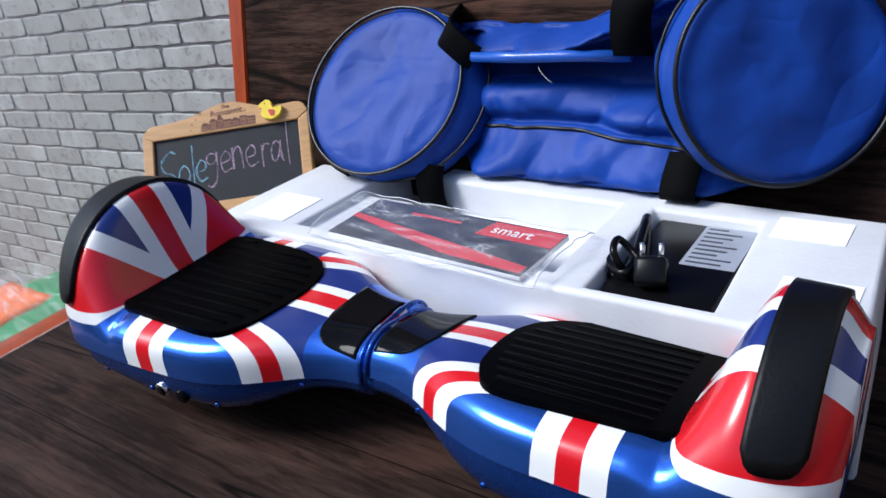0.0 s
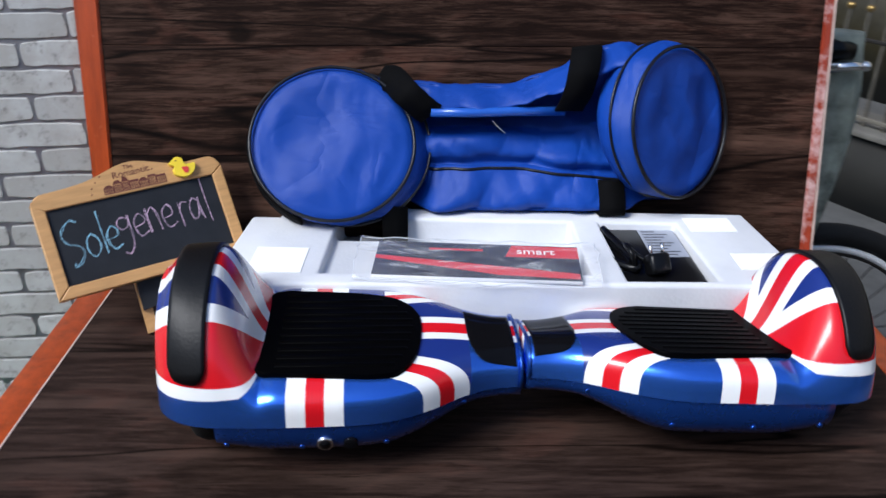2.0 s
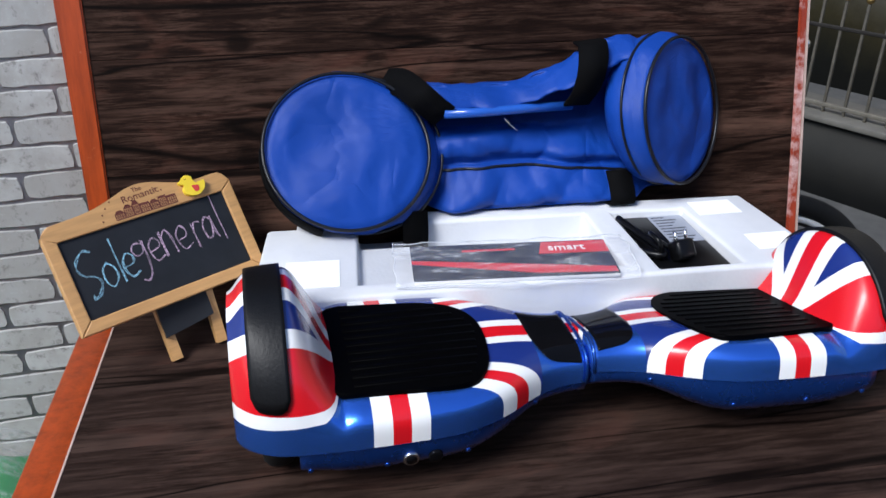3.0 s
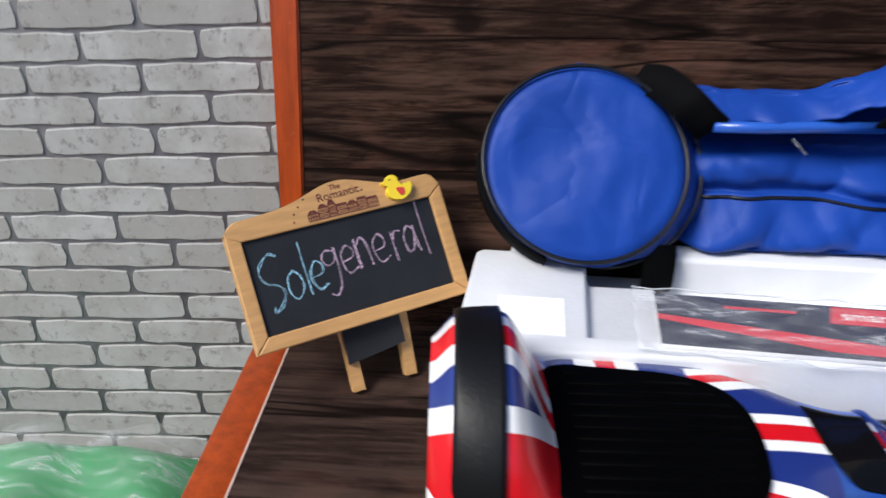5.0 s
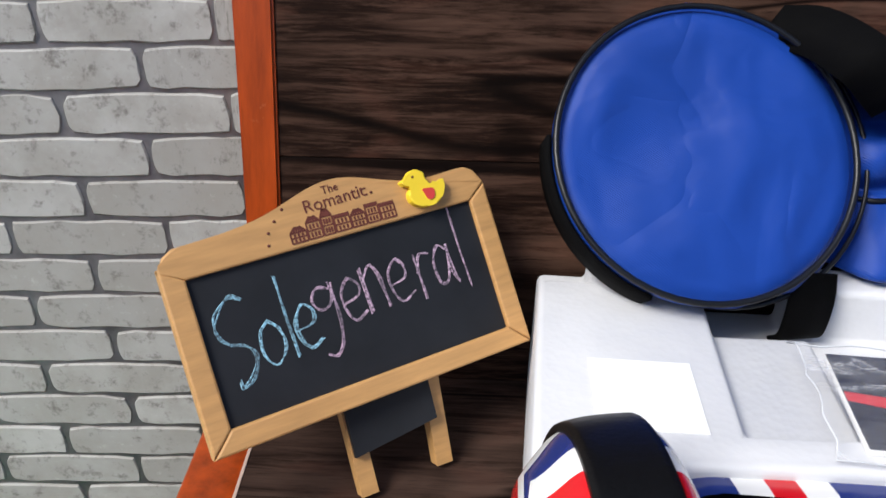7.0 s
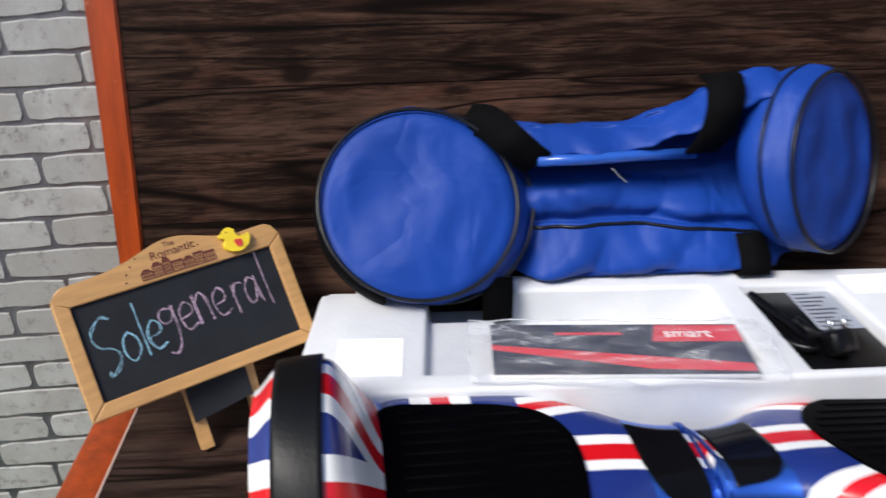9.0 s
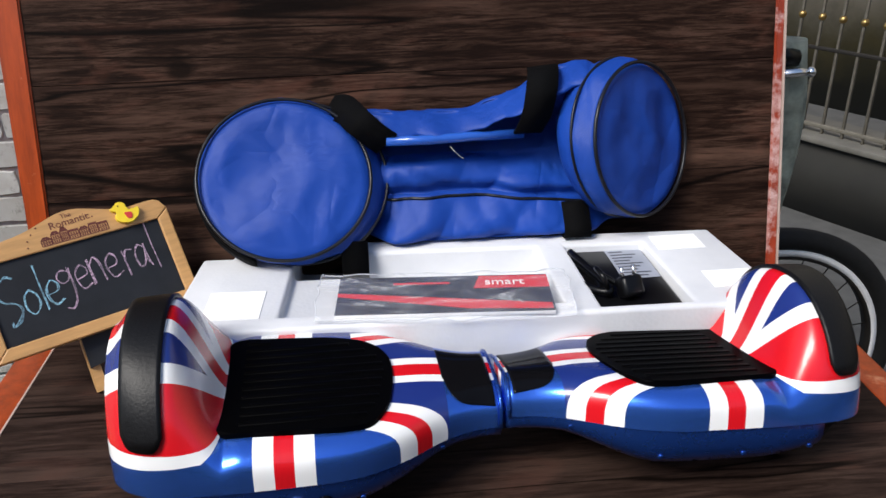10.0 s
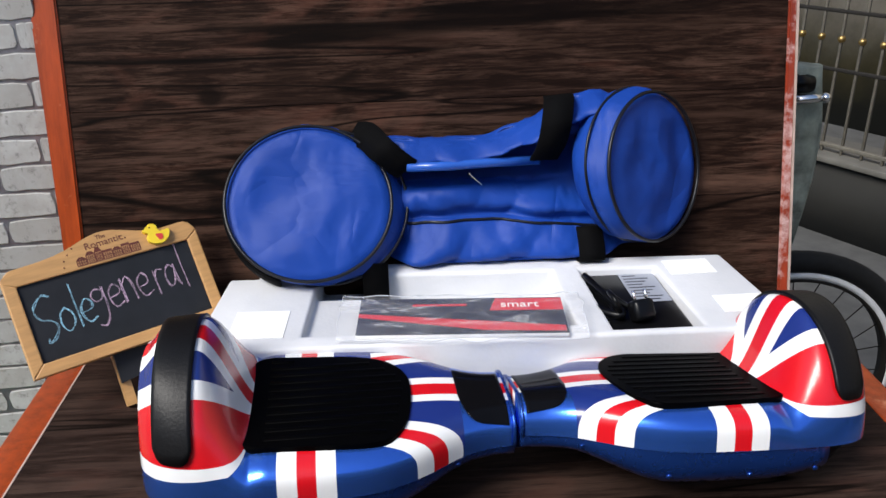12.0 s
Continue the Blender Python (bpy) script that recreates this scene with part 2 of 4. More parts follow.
def jack_material():
    """Blue metallic shell with the red and white cross bands, laid out in the board's own measures."""
    n = Nodes("union_flag_shell")
    x, y, z = n.xyz()
    X, Y = n.m("ABSOLUTE", x), n.m("ABSOLUTE", y)

    def below(a, b):
        return n.m("LESS_THAN", a, b)

    def both(*a):
        r = a[0]
        for b in a[1:]:
            r = n.m("MULTIPLY", r, b)
        return r

    def either(*a):
        r = a[0]
        for b in a[1:]:
            r = n.m("MAXIMUM", r, b)
        return r

    deck = below(X, 0.2000)
    upper = n.m("GREATER_THAN", z, 0.0604)
    d1 = n.m("ABSOLUTE", n.m("SUBTRACT", X, 0.1597))
    inner = below(X, 0.108)
    d2 = n.m("ABSOLUTE", n.m("SUBTRACT", n.m("ADD", n.m("MULTIPLY", X, 0.22), Y), 0.0735))
    diag = both(inner, n.m("GREATER_THAN", Y, 0.0175))
    cross = both(inner, n.m("GREATER_THAN", z, 0.075))
    white_d = either(below(d1, 0.0206), both(diag, below(d2, 0.0148)), both(cross, below(Y, 0.0165)))
    red_d = either(below(d1, 0.0067), both(diag, below(d2, 0.0050)), both(cross, below(Y, 0.0075)))
    q = n.m("SUBTRACT", z, 0.083)
    spread = n.m("MULTIPLY_ADD", q, 4.0, 1.0)
    Yc = n.m("DIVIDE", Y, spread)
    fan = n.m("SUBTRACT", n.m("MULTIPLY", n.m("SUBTRACT", q, 0.006), 0.66), n.m("MULTIPLY", n.m("SUBTRACT", Y, 0.009), 0.75))
    band = n.m("ABSOLUTE", fan)
    centre = below(Yc, 0.0185)
    low = both(below(q, 0.008), n.m("GREATER_THAN", Y, 0.040))
    red_f = either(below(Yc, 0.0078), both(below(fan, 0.0), n.m("GREATER_THAN", q, 0.008)))
    red_f = both(red_f, n.m("SUBTRACT", 1.0, both(below(band, 0.0070), n.m("GREATER_THAN", Yc, 0.0078))), n.m("SUBTRACT", 1.0, both(centre, n.m("GREATER_THAN", Yc, 0.0078))))
    white_f = either(centre, below(band, 0.0070), low)
    up_f = n.m("GREATER_THAN", z, n.m("MULTIPLY_ADD", n.m("MAXIMUM", n.m("SUBTRACT", 0.213, X), 0.0), 0.52, n.m("MULTIPLY_ADD", X, -0.06, 0.0960)))
    white = n.mix(deck, both(white_f, up_f), both(white_d, upper))
    red = n.mix(deck, both(red_f, up_f), both(red_d, upper))
    flake = n.noise(900, 2)
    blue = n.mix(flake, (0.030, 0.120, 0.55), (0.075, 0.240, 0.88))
    g = n.m("ADD", n.m("MULTIPLY", X, 0.22), Y)
    printed = either(both(inner, below(g, 0.0735), n.m("GREATER_THAN", z, 0.07)), n.m("GREATER_THAN", y, 0.03))
    navy = n.mix(deck, up_f, both(printed, n.m("GREATER_THAN", X, 0.043)))
    blue = n.mix(navy, blue, (0.012, 0.028, 0.17))
    c = n.mix(white, blue, (0.8, 0.8, 0.79))
    c = n.mix(red, c, (0.60, 0.006, 0.012))
    paint = either(white, red, navy)
    metal = n.m("MULTIPLY", n.m("SUBTRACT", 1.0, paint), 0.82)
    return n.set(Base_Color=c, Metallic=metal, Roughness=n.m("MULTIPLY_ADD", paint, 0.02, 0.24), Coat_Weight=0.3, Coat_Roughness=0.05)


JACK = jack_material()
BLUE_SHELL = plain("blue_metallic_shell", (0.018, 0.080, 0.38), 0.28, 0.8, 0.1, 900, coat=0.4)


# ---- mesh helpers ----
def mesh_of(bm, name, material, smooth=True):
    me = bpy.data.meshes.new(name)
    bm.normal_update()
    for f in bm.faces:
        f.smooth = smooth
    bm.to_mesh(me)
    bm.free()
    for m in material if isinstance(material, (list, tuple)) else (material,):
        me.materials.append(m)
    return me


def part(name, bm, material, parent=None, label="", smooth=True, m=None):
    ob = new(name, mesh_of(bm, name, material, smooth))
    if parent is not None:
        ob.parent = parent
    if m is not None:
        ob.matrix_basis = m
    return tagged(ob, label)


def empty(name, label, category, m=None, group="", kind=""):
    ob = new(name)
    ob.empty_display_size = 0.02
    if m is not None:
        ob.matrix_basis = m
    return tagged(ob, label, category, group, kind)


def box(lo, hi, bevel=0.0, seg=2, bm=None):
    bm = bm or bmesh.new()
    made = bmesh.ops.create_cube(bm, size=1.0)["verts"]
    for v in made:
        v.co = Vector([lo[i] + (v.co[i] + 0.5) * (hi[i] - lo[i]) for i in range(3)])
    if bevel:
        bmesh.ops.bevel(bm, geom=list({e for v in made for e in v.link_edges}), offset=bevel, segments=seg, affect="EDGES", profile=0.5)
    return bm


def tube(points, radius, sides=8, closed=False, bm=None, flat=None):
    """A tube through the points; radius may be a list. flat: (direction, half width) for a band instead."""
    bm = bm or bmesh.new()
    pts = [Vector(p) for p in points]
    n = len(pts)
    rings = []
    up = None
    for i, p in enumerate(pts):
        a, b = pts[(i - 1) % n if closed else max(i - 1, 0)], pts[(i + 1) % n if closed else min(i + 1, n - 1)]
        d = (b - a).normalized()
        if flat is not None:
            up = Vector(flat[0])
        elif up is None:
            up = Vector((0, 0, 1)) if abs(d.z) < 0.9 else Vector((1, 0, 0))
        side = d.cross(up).normalized()
        up = side.cross(d).normalized()
        r = radius[i] if isinstance(radius, (list, tuple)) else radius
        if flat is not None:
            w = flat[1]
            rings.append([bm.verts.new(p + up * (w * sx) + side * (r * sy)) for sx, sy in ((-1, -1), (1, -1), (1, 1), (-1, 1))])
        else:
            rings.append([bm.verts.new(p + (side * math.cos(k * math.tau / sides) + up * math.sin(k * math.tau / sides)) * r) for k in range(sides)])
    m = len(rings[0])
    for i in range(n if closed else n - 1):
        a, b = rings[i], rings[(i + 1) % n]
        for k in range(m):
            bm.faces.new((a[k], a[(k + 1) % m], b[(k + 1) % m], b[k]))
    if not closed:
        bm.faces.new(rings[0][::-1])
        bm.faces.new(rings[-1])
    bmesh.ops.recalc_face_normals(bm, faces=bm.faces)
    return bm


def smooth_line(points, steps=8):
    """Catmull-Rom through the points."""
    p = [Vector(a) for a in points]
    p = [2 * p[0] - p[1], *p, 2 * p[-1] - p[-2]]
    out = []
    for i in range(1, len(p) - 2):
        for s in range(steps):
            t = s / steps
            out.append(0.5 * ((2 * p[i]) + (p[i + 1] - p[i - 1]) * t + (2 * p[i - 1] - 5 * p[i] + 4 * p[i + 1] - p[i + 2]) * t * t + (3 * p[i] - p[i - 1] - 3 * p[i + 1] + p[i + 2]) * t**3))
    return [*out, p[-2]]


def grid(rows, closed_u=False, bm=None):
    """Quads through rows of points."""
    bm = bm or bmesh.new()
    vs = [[bm.verts.new(p) for p in r] for r in rows]
    for a, b in zip(vs, vs[1:]):
        for k in range(len(a) - (0 if closed_u else 1)):
            j = (k + 1) % len(a)
            bm.faces.new((a[k], b[k], b[j], a[j]))
    return bm, vs


def prism(outline, z0, z1, bevel=0.0, bm=None):
    """An upright plate with the outline (x, y)."""
    bm = bm or bmesh.new()
    a = [bm.verts.new((x, y, z0)) for x, y in outline]
    b = [bm.verts.new((x, y, z1)) for x, y in outline]
    bm.faces.new(a[::-1])
    top = bm.faces.new(b)
    for i in range(len(a)):
        j = (i + 1) % len(a)
        bm.faces.new((a[i], a[j], b[j], b[i]))
    if bevel:
        bmesh.ops.bevel(bm, geom=list(top.edges), offset=bevel, segments=2, affect="EDGES", profile=0.5)
    return bm


def disc(radius, depth, sides=32, bevel=0.0):
    return prism([(radius * math.cos(k * math.tau / sides), radius * math.sin(k * math.tau / sides)) for k in range(sides)], 0, depth, bevel)


def letters(text, size, material, parent, m, name="lettering"):
    cu = bpy.data.curves.new(name, "FONT")
    cu.body, cu.size, cu.extrude, cu.align_x = text, size, 0.00015, "CENTER"
    tmp = new("tmp_text", cu)
    me = bpy.data.meshes.new_from_object(tmp)
    bpy.data.objects.remove(tmp)
    me.materials.append(material)
    ob = new(name, me)
    ob.parent = parent
    ob.matrix_basis = m
    return ob


def frame_matrix(origin, ex, ey):
    ex = Vector(ex).normalized()
    ey = Vector(ey)
    ey = (ey - ex * ey.dot(ex)).normalized()
    ez = ex.cross(ey)
    return Matrix(((ex.x, ey.x, ez.x, origin[0]), (ex.y, ey.y, ez.y, origin[1]), (ex.z, ey.z, ez.z, origin[2]), (0, 0, 0, 1)))


def smoothstep(a, b, x):
    t = min(1.0, max(0.0, (x - a) / (b - a)))
    return t * t * (3 - 2 * t)


# ---- platform: floor board, back board, frames ----
LEAN = 0.275
YAW = 1.5
PLANK = 0.114
X0, X1 = -0.012, 0.758


def platform():
    base = empty("floor_board", "dark wood-look display board with orange-painted edges", "display board", kind="structure")
    part("board_core", box((X0 - 0.03, -0.62, -0.022), (X1 + 0.03, 0.03, -0.007)), ORANGE, base)
    part("edge_rail", box((X0 - 0.032, -0.625, -0.016), (X0, 0.012, 0.0), 0.002), ORANGE, base, "orange-painted wooden rail")
    part("edge_rail", box((X1, -0.625, -0.016), (X1 + 0.032, 0.012, 0.0), 0.002), ORANGE, base, "orange-painted wooden rail")
    part("torn_edge", box((X0 - 0.0014, -0.62, -0.004), (X0 + 0.0003, 0.0, 0.0006)), PAPER_EDGE, base, "pale torn paper edge", smooth=False)
    return base


def back_board():
    back = empty("back_board", "dark wood-look back board in an orange-painted frame, leaning back", "display board", kind="structure")
    back.matrix_basis = pose(0, -0.002, 0, -math.degrees(math.atan(LEAN)), 0, YAW)
    part("board_core", box((-0.02, 0.007, -0.01), (0.752, 0.016, 0.95)), IRON_DARK, back)

    def stile(low, high, y0, y1):
        bm = bmesh.new()
        a = [bm.verts.new((x, y, -0.004)) for x, y in ((low[0], y0), (low[1], y0), (low[1], y1), (low[0], y1))]
        b = [bm.verts.new((x, y, 0.95)) for x, y in ((high[0], y0), (high[1], y0), (high[1], y1), (high[0], y1))]
        for f in (a[::-1], b, *[(a[k], a[(k + 1) % 4], b[(k + 1) % 4], b[k]) for k in range(4)]):
            bm.faces.new(f)
        bmesh.ops.bevel(bm, geom=[e for e in bm.edges if abs((e.verts[0].co - e.verts[1].co).z) > 0.5], offset=0.0016, segments=2, affect="EDGES")
        bmesh.ops.recalc_face_normals(bm, faces=bm.faces)
        return bm
    part("left_stile", stile((-0.0235, -0.0045), (-0.0500, -0.0125), -0.0028, 0.016), ORANGE, back, "orange-painted wooden stile", smooth=False)
    part("right_stile", stile((0.7465, 0.7585), (0.7605, 0.7650), -0.0028, 0.010), ORANGE_WORN, back, "worn orange stile with pale scuffs", smooth=False)
    part("torn_edge", tube([(0.7588, -0.0028, 0.0), (0.7648, -0.0028, 0.95)], 0.001, flat=((1, 0, 0), 0.0011)), PAPER_EDGE, back, "pale torn paper edge", smooth=False)
    return back


floor_board = platform()
back = back_board()

# ---- ground and surroundings ----
GROUND = -0.667
ground = part("ground", box((-30, -30, GROUND - 0.2), (30, 30, GROUND)), PAVING, None, "grey paved ground")
tagged(ground, category="ground", kind="structure")


def stand():
    t = empty("trestle_table", "plain dark table under the display boards", "table")
    part("tabletop", box((-0.03, -0.6, -0.05), (0.8, 0.02, -0.0225), 0.003), IRON_DARK, t)
    for x in (0.0, 0.74):
        for y in (-0.57, -0.04):
            part("leg", box((x, y, GROUND), (x + 0.03, y + 0.03, -0.05), 0.002), IRON_DARK, t)


stand()

# Added wall, never in view: cuts low sky light on front-facing surfaces.
behind = part("unseen_sky_blocker", box((-6.0, -2.9, GROUND), (7.0, -2.7, 1.1)), GRADED_WALL, None, "added unseen wall that blocks low sky from the front")
tagged(behind, category="wall", kind="structure")

# Brick wall: pale washed bricks, slightly leaning
BRICK_L, BRICK_H, JOINT = 0.1090, 0.02896, 0.0032
wall_left = empty("wall_left", "pale whitewashed brick-pattern wall with grey joints", "wall", kind="structure")
wall_left.matrix_basis = Matrix.Translation((0, 0.06, 0)) @ pose(0, 0, 0, -math.degrees(math.atan(0.08)), -2.6, 0)
part("mortar", box((-1.6, 0.0016, GROUND), (-0.0195, 0.02, 1.1)), MORTAR, wall_left, "grey mortar joints")

# ---- hoverboard ----
HALF = 0.2755
ZB = 0.060


WIDTHS = [(-0.02, 0.040), (0.0, 0.040), (0.022, 0.0415), (0.044, 0.0490), (0.0785, 0.0695), (0.112, 0.0815), (0.16, 0.0850), (0.215, 0.0845), (0.244, 0.0815), (0.261, 0.0745), (0.272, 0.0640), (0.277, 0.0540), (0.283, 0.05)]


def body_width(u):
    """Half depth of the board at the lip, eased through the widths."""
    for k in range(1, len(WIDTHS) - 2):
        (ua, wa), (ub, wb) = WIDTHS[k], WIDTHS[k + 1]
        if u <= ub:
            break
    ma = (wb - WIDTHS[k - 1][1]) / (ub - WIDTHS[k - 1][0])
    mb = (WIDTHS[k + 2][1] - wa) / (WIDTHS[k + 2][0] - ua)
    t, h = (u - ua) / (ub - ua), ub - ua
    return wa * (2 * t**3 - 3 * t * t + 1) + ma * h * (t**3 - 2 * t * t + t) + wb * (3 * t * t - 2 * t**3) + mb * h * (t**3 - t * t)


def body_top(u):
    return 0.087 + 0.004 * smoothstep(0.01, 0.07, u) + 0.0640 * smoothstep(0.1990, 0.2345, u) ** 0.85 - 0.013 * smoothstep(0.261, HALF, u)


def shell_point(u, a, off=0.0):
    """Point of the upper shell at u along the board, angle a from the front lip (0) over the top to the rear lip (pi)."""
    def at(a):
        w, h = body_width(u), body_top(u)
        e = 0.62 - 0.20 * smoothstep(0.0, 0.1, u) + 0.52 * smoothstep(0.186, 0.226, u)
        c, s = math.cos(a), math.sin(a)
        return Vector((u, -w * math.copysign(abs(c) ** e, c), ZB + (h - ZB) * abs(s) ** e))
    p = at(a)
    if off:
        d = at(min(a + 0.01, math.pi)) - at(max(a - 0.01, 0.0))
        nrm = Vector((0, -d.z, d.y)).normalized()
        p = p + nrm * off
    return p


def angles(n):
    out = []
    for k in range(n + 1):
        t = k / n
        out.append(math.pi * (t + 0.055 * math.sin(4 * math.pi * t) * -1))
    return out


ANG = [min(math.pi, max(0.0, a)) for a in angles(56)]


def us(a, b, n):
    return [a + (b - a) * k / n for k in range(n + 1)]


def shell_half(sign):
    rows = [[shell_point(u, a) for a in ANG] for u in [*us(0.0015, 0.18, 32), *us(0.183, 0.234, 46), *us(0.236, 0.258, 9), *us(0.260, HALF, 10)]]
    bm, vs = grid(rows)
    bm.faces.new(vs[-1])
    bm.faces.new(vs[0][::-1])
    if sign < 0:
        for v in bm.verts:
            v.co.x = -v.co.x
    bmesh.ops.recalc_face_normals(bm, faces=bm.faces)
    return bm


def belly(u):
    return 0.044 - 0.023 * smoothstep(0.035, 0.115, u) + 0.008 * smoothstep(0.19, 0.238, u)


def lower_half(sign):
    rows = []
    for u in us(0.0015, 0.232, 30):
        w = body_width(u) - 0.0015
        rows.append([Vector((u, -w * math.copysign(abs(math.cos(a)) ** 0.55, math.cos(a)), ZB - (ZB - belly(u)) * abs(math.sin(a)) ** 0.7)) for a in ANG])
    bm, vs = grid(rows)
    bm.faces.new(vs[-1])
    bm.faces.new(vs[0])
    if sign < 0:
        for v in bm.verts:
            v.co.x = -v.co.x
    bmesh.ops.recalc_face_normals(bm, faces=bm.faces)
    return bm


def patch(u_list, span, lift, sign, sink=0.001):
    """A raised solid patch on the shell between the angles span(u)."""
    tops, lows = [], []
    for u in u_list:
        a0, a1 = span(u)
        line = us(a0, a1, 30)
        tops.append([shell_point(u, a, lift) for a in line])
        lows.append([shell_point(u, a, -sink) for a in line])
    bm = bmesh.new()
    _, t = grid(tops, bm=bm)
    _, l = grid(lows, bm=bm)
    edge_t = [*t[0], *[r[-1] for r in t[1:]], *t[-1][-2::-1], *[r[0] for r in t[-2:0:-1]]]
    edge_l = [*l[0], *[r[-1] for r in l[1:]], *l[-1][-2::-1], *[r[0] for r in l[-2:0:-1]]]
    for i in range(len(edge_t)):
        j = (i + 1) % len(edge_t)
        bm.faces.new((edge_t[i], edge_t[j], edge_l[j], edge_l[i]))
    for v in bm.verts:
        v.co.x *= sign
    bmesh.ops.recalc_face_normals(bm, faces=bm.faces)
    return bm


def round_outline(corners, radius, seg=5):
    """Rounded polygon from corners."""
    out = []
    n = len(corners)
    for i in range(n):
        p, a, b = Vector(corners[i]), Vector(corners[i - 1]), Vector(corners[(i + 1) % n])
        da, db = (a - p), (b - p)
        r = min(radius, da.length * 0.45, db.length * 0.45)
        s, e = p + da.normalized() * r, p + db.normalized() * r
        for k in range(seg + 1):
            t = k / seg
            out.append(tuple((1 - t) ** 2 * s + 2 * t * (1 - t) * p + t * t * e))
    return out


PAD = [(0.2080, -0.0630), (0.1180, -0.0672), (0.0985, -0.0645), (0.0855, -0.0450), (0.0795, -0.0120), (0.0795, 0.0140), (0.0860, 0.0320), (0.0990, 0.0450), (0.1250, 0.0535), (0.2050, 0.0605)]


def pad_width(u):
    lo, hi = 1.0, -1.0
    for (xa, ya), (xb, yb) in zip(PAD, PAD[1:] + PAD[:1]):
        if (xa - u) * (xb - u) <= 0 and xa != xb:
            y = ya + (yb - ya) * (u - xa) / (xb - xa)
            lo, hi = min(lo, y), max(hi, y)
    return lo, hi


def wheel(sign):
    prof = [(0.232, 0.045), (0.234, 0.056), (0.238, 0.0605), (0.243, 0.062), (0.249, 0.062), (0.254, 0.0605), (0.258, 0.056), (0.260, 0.045)]
    prof = [(u, a + (0.007 if sign > 0 else 0.0)) for u, a in prof]
    n = 40
    rows = []
    for k in range(n + 1):
        t = math.tau * k / n
        rows.append([Vector((sign * u, (r - (0.0018 if k % 2 and r > 0.06 else 0)) * math.cos(t), (r - (0.0018 if k % 2 and r > 0.06 else 0)) * math.sin(t))) for u, r in prof])
    bm, _ = grid(rows)
    bmesh.ops.remove_doubles(bm, verts=bm.verts, dist=1e-5)
    bmesh.ops.recalc_face_normals(bm, faces=bm.faces)
    return bm


def hoverboard():
    root = empty("hoverboard", "blue two-wheeled self-balancing board with a red and white union flag wrap", "hoverboard", pose(0.4018, -0.2222, -0.0035, 0, 1.26, 3.6))
    for sign in (-1, 1):
        tip = Matrix.Translation((0, 0, 0.066)) @ (pose(0.0005, 0, 0, -13.0, 2.0, 0) if sign > 0 else pose(0, 0, 0, -0.5, 0, 0)) @ Matrix.Translation((0, 0, -0.066))
        shell = part("upper_shell", shell_half(sign), JACK, root, "glossy blue shell with red and white flag bands", m=tip)
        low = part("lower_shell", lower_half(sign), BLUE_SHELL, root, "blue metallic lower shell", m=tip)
        for u, v in ((0.048, 0.30), (0.108, 0.55), (0.170, 0.52), (0.225, 0.6)):
            z = ZB - (ZB - belly(u)) * v
            w = (body_width(u) - 0.0015) * (1 - v ** (2 / 0.7)) ** 0.275
            part("screw", disc(0.0022, 0.004, 10, 0.0006), BLUE_SHELL, low, m=Matrix.Translation((sign * u, -w + 0.0030, z)) @ pose(0, 0, 0, 90 + 20, 0, 0))
        part("arch_guard", patch(us(0.2355, 0.2625, 10), lambda u: (0.34 + 0.11 * abs((u - 0.2490) / 0.0135) ** 5, 2.8 - 0.11 * abs((u - 0.2490) / 0.0135) ** 5), 0.0032, sign), RUBBER, root, "black rubber strip over the wheel arch", m=tip)
        part("status_window", patch(us(0.0065, 0.0430, 16), lambda u: (0.50 + 0.25 * ((u - 0.0065) / 0.0365) + 0.75 * min(1.0, ((u - 0.0065) / 0.0365)) ** 6, 1.95), 0.0012, sign), GLOSS_BLACK, root, "glossy black indicator window", m=tip)
        part("pivot_rim", patch(us(0.0015, 0.0036, 2), lambda u: (0.0, math.pi), 0.0018, sign), BLUE_SHELL, root, m=tip)
        bm = prism(round_outline([(sign * x, y) for x, y in PAD], 0.016), 0.083, 0.0930, 0.0014)
        bmesh.ops.recalc_face_normals(bm, faces=bm.faces)
        pad = part("foot_pad", bm, PAD_RUBBER, root, "black ribbed rubber foot pad", smooth=False, m=tip)
        for k in range(11):
            v = -0.054 + k * 0.0105
            lo, hi = 1.0, 0.0
            for j in range(60):
                u = 0.080 + j * 0.002
                a, b = pad_width(u)
                if a + 0.006 < v < b - 0.006:
                    lo, hi = min(lo, u), max(hi, u)
            if hi > lo + 0.02:
                x = sorted((sign * (lo + 0.006), sign * (hi - 0.008)))
                part("rib", box((x[0], v - 0.0024, 0.0923), (x[1], v + 0.0024, 0.0936), 0.0005, 1), PAD_RUBBER, pad)
        wh = part("wheel", wheel(sign), TYRE, root, "black treaded rubber tyre", m=Matrix.Translation((0, -0.003 if sign > 0 else 0.002, 0.078 if sign > 0 else 0.060)))
        hub = disc(0.046, 0.034, 32, 0.002)
        part("hub", hub, MATT_BLACK, wh, m=pose(sign * 0.2485 - 0.018, 0, 0, 0, 90, 0))
    part("pivot", tube([(-0.006, 0, 0.062), (0.006, 0, 0.062)], 0.017, 24), MATT_BLACK, root)
    port = part("charge_port", disc(0.0062, 0.008, 20, 0.001), METAL, root, "round metal charging socket", m=Matrix.Translation((-0.153, -0.0765, 0.0455)) @ pose(0, 0, 0, 98, 0, 0))
    part("port_hole", disc(0.0042, 0.0085, 16), GLOSS_BLACK, port)
    part("power_button", disc(0.0055, 0.008, 20, 0.001), GLOSS_BLACK, root, "round black power button", m=Matrix.Translation((-0.1345, -0.0760, 0.0445)) @ pose(0, 0, 0, 98, 0, 0))
    return root


hoverboard()

# ---- polystyrene tray ----
FZ = 0.092


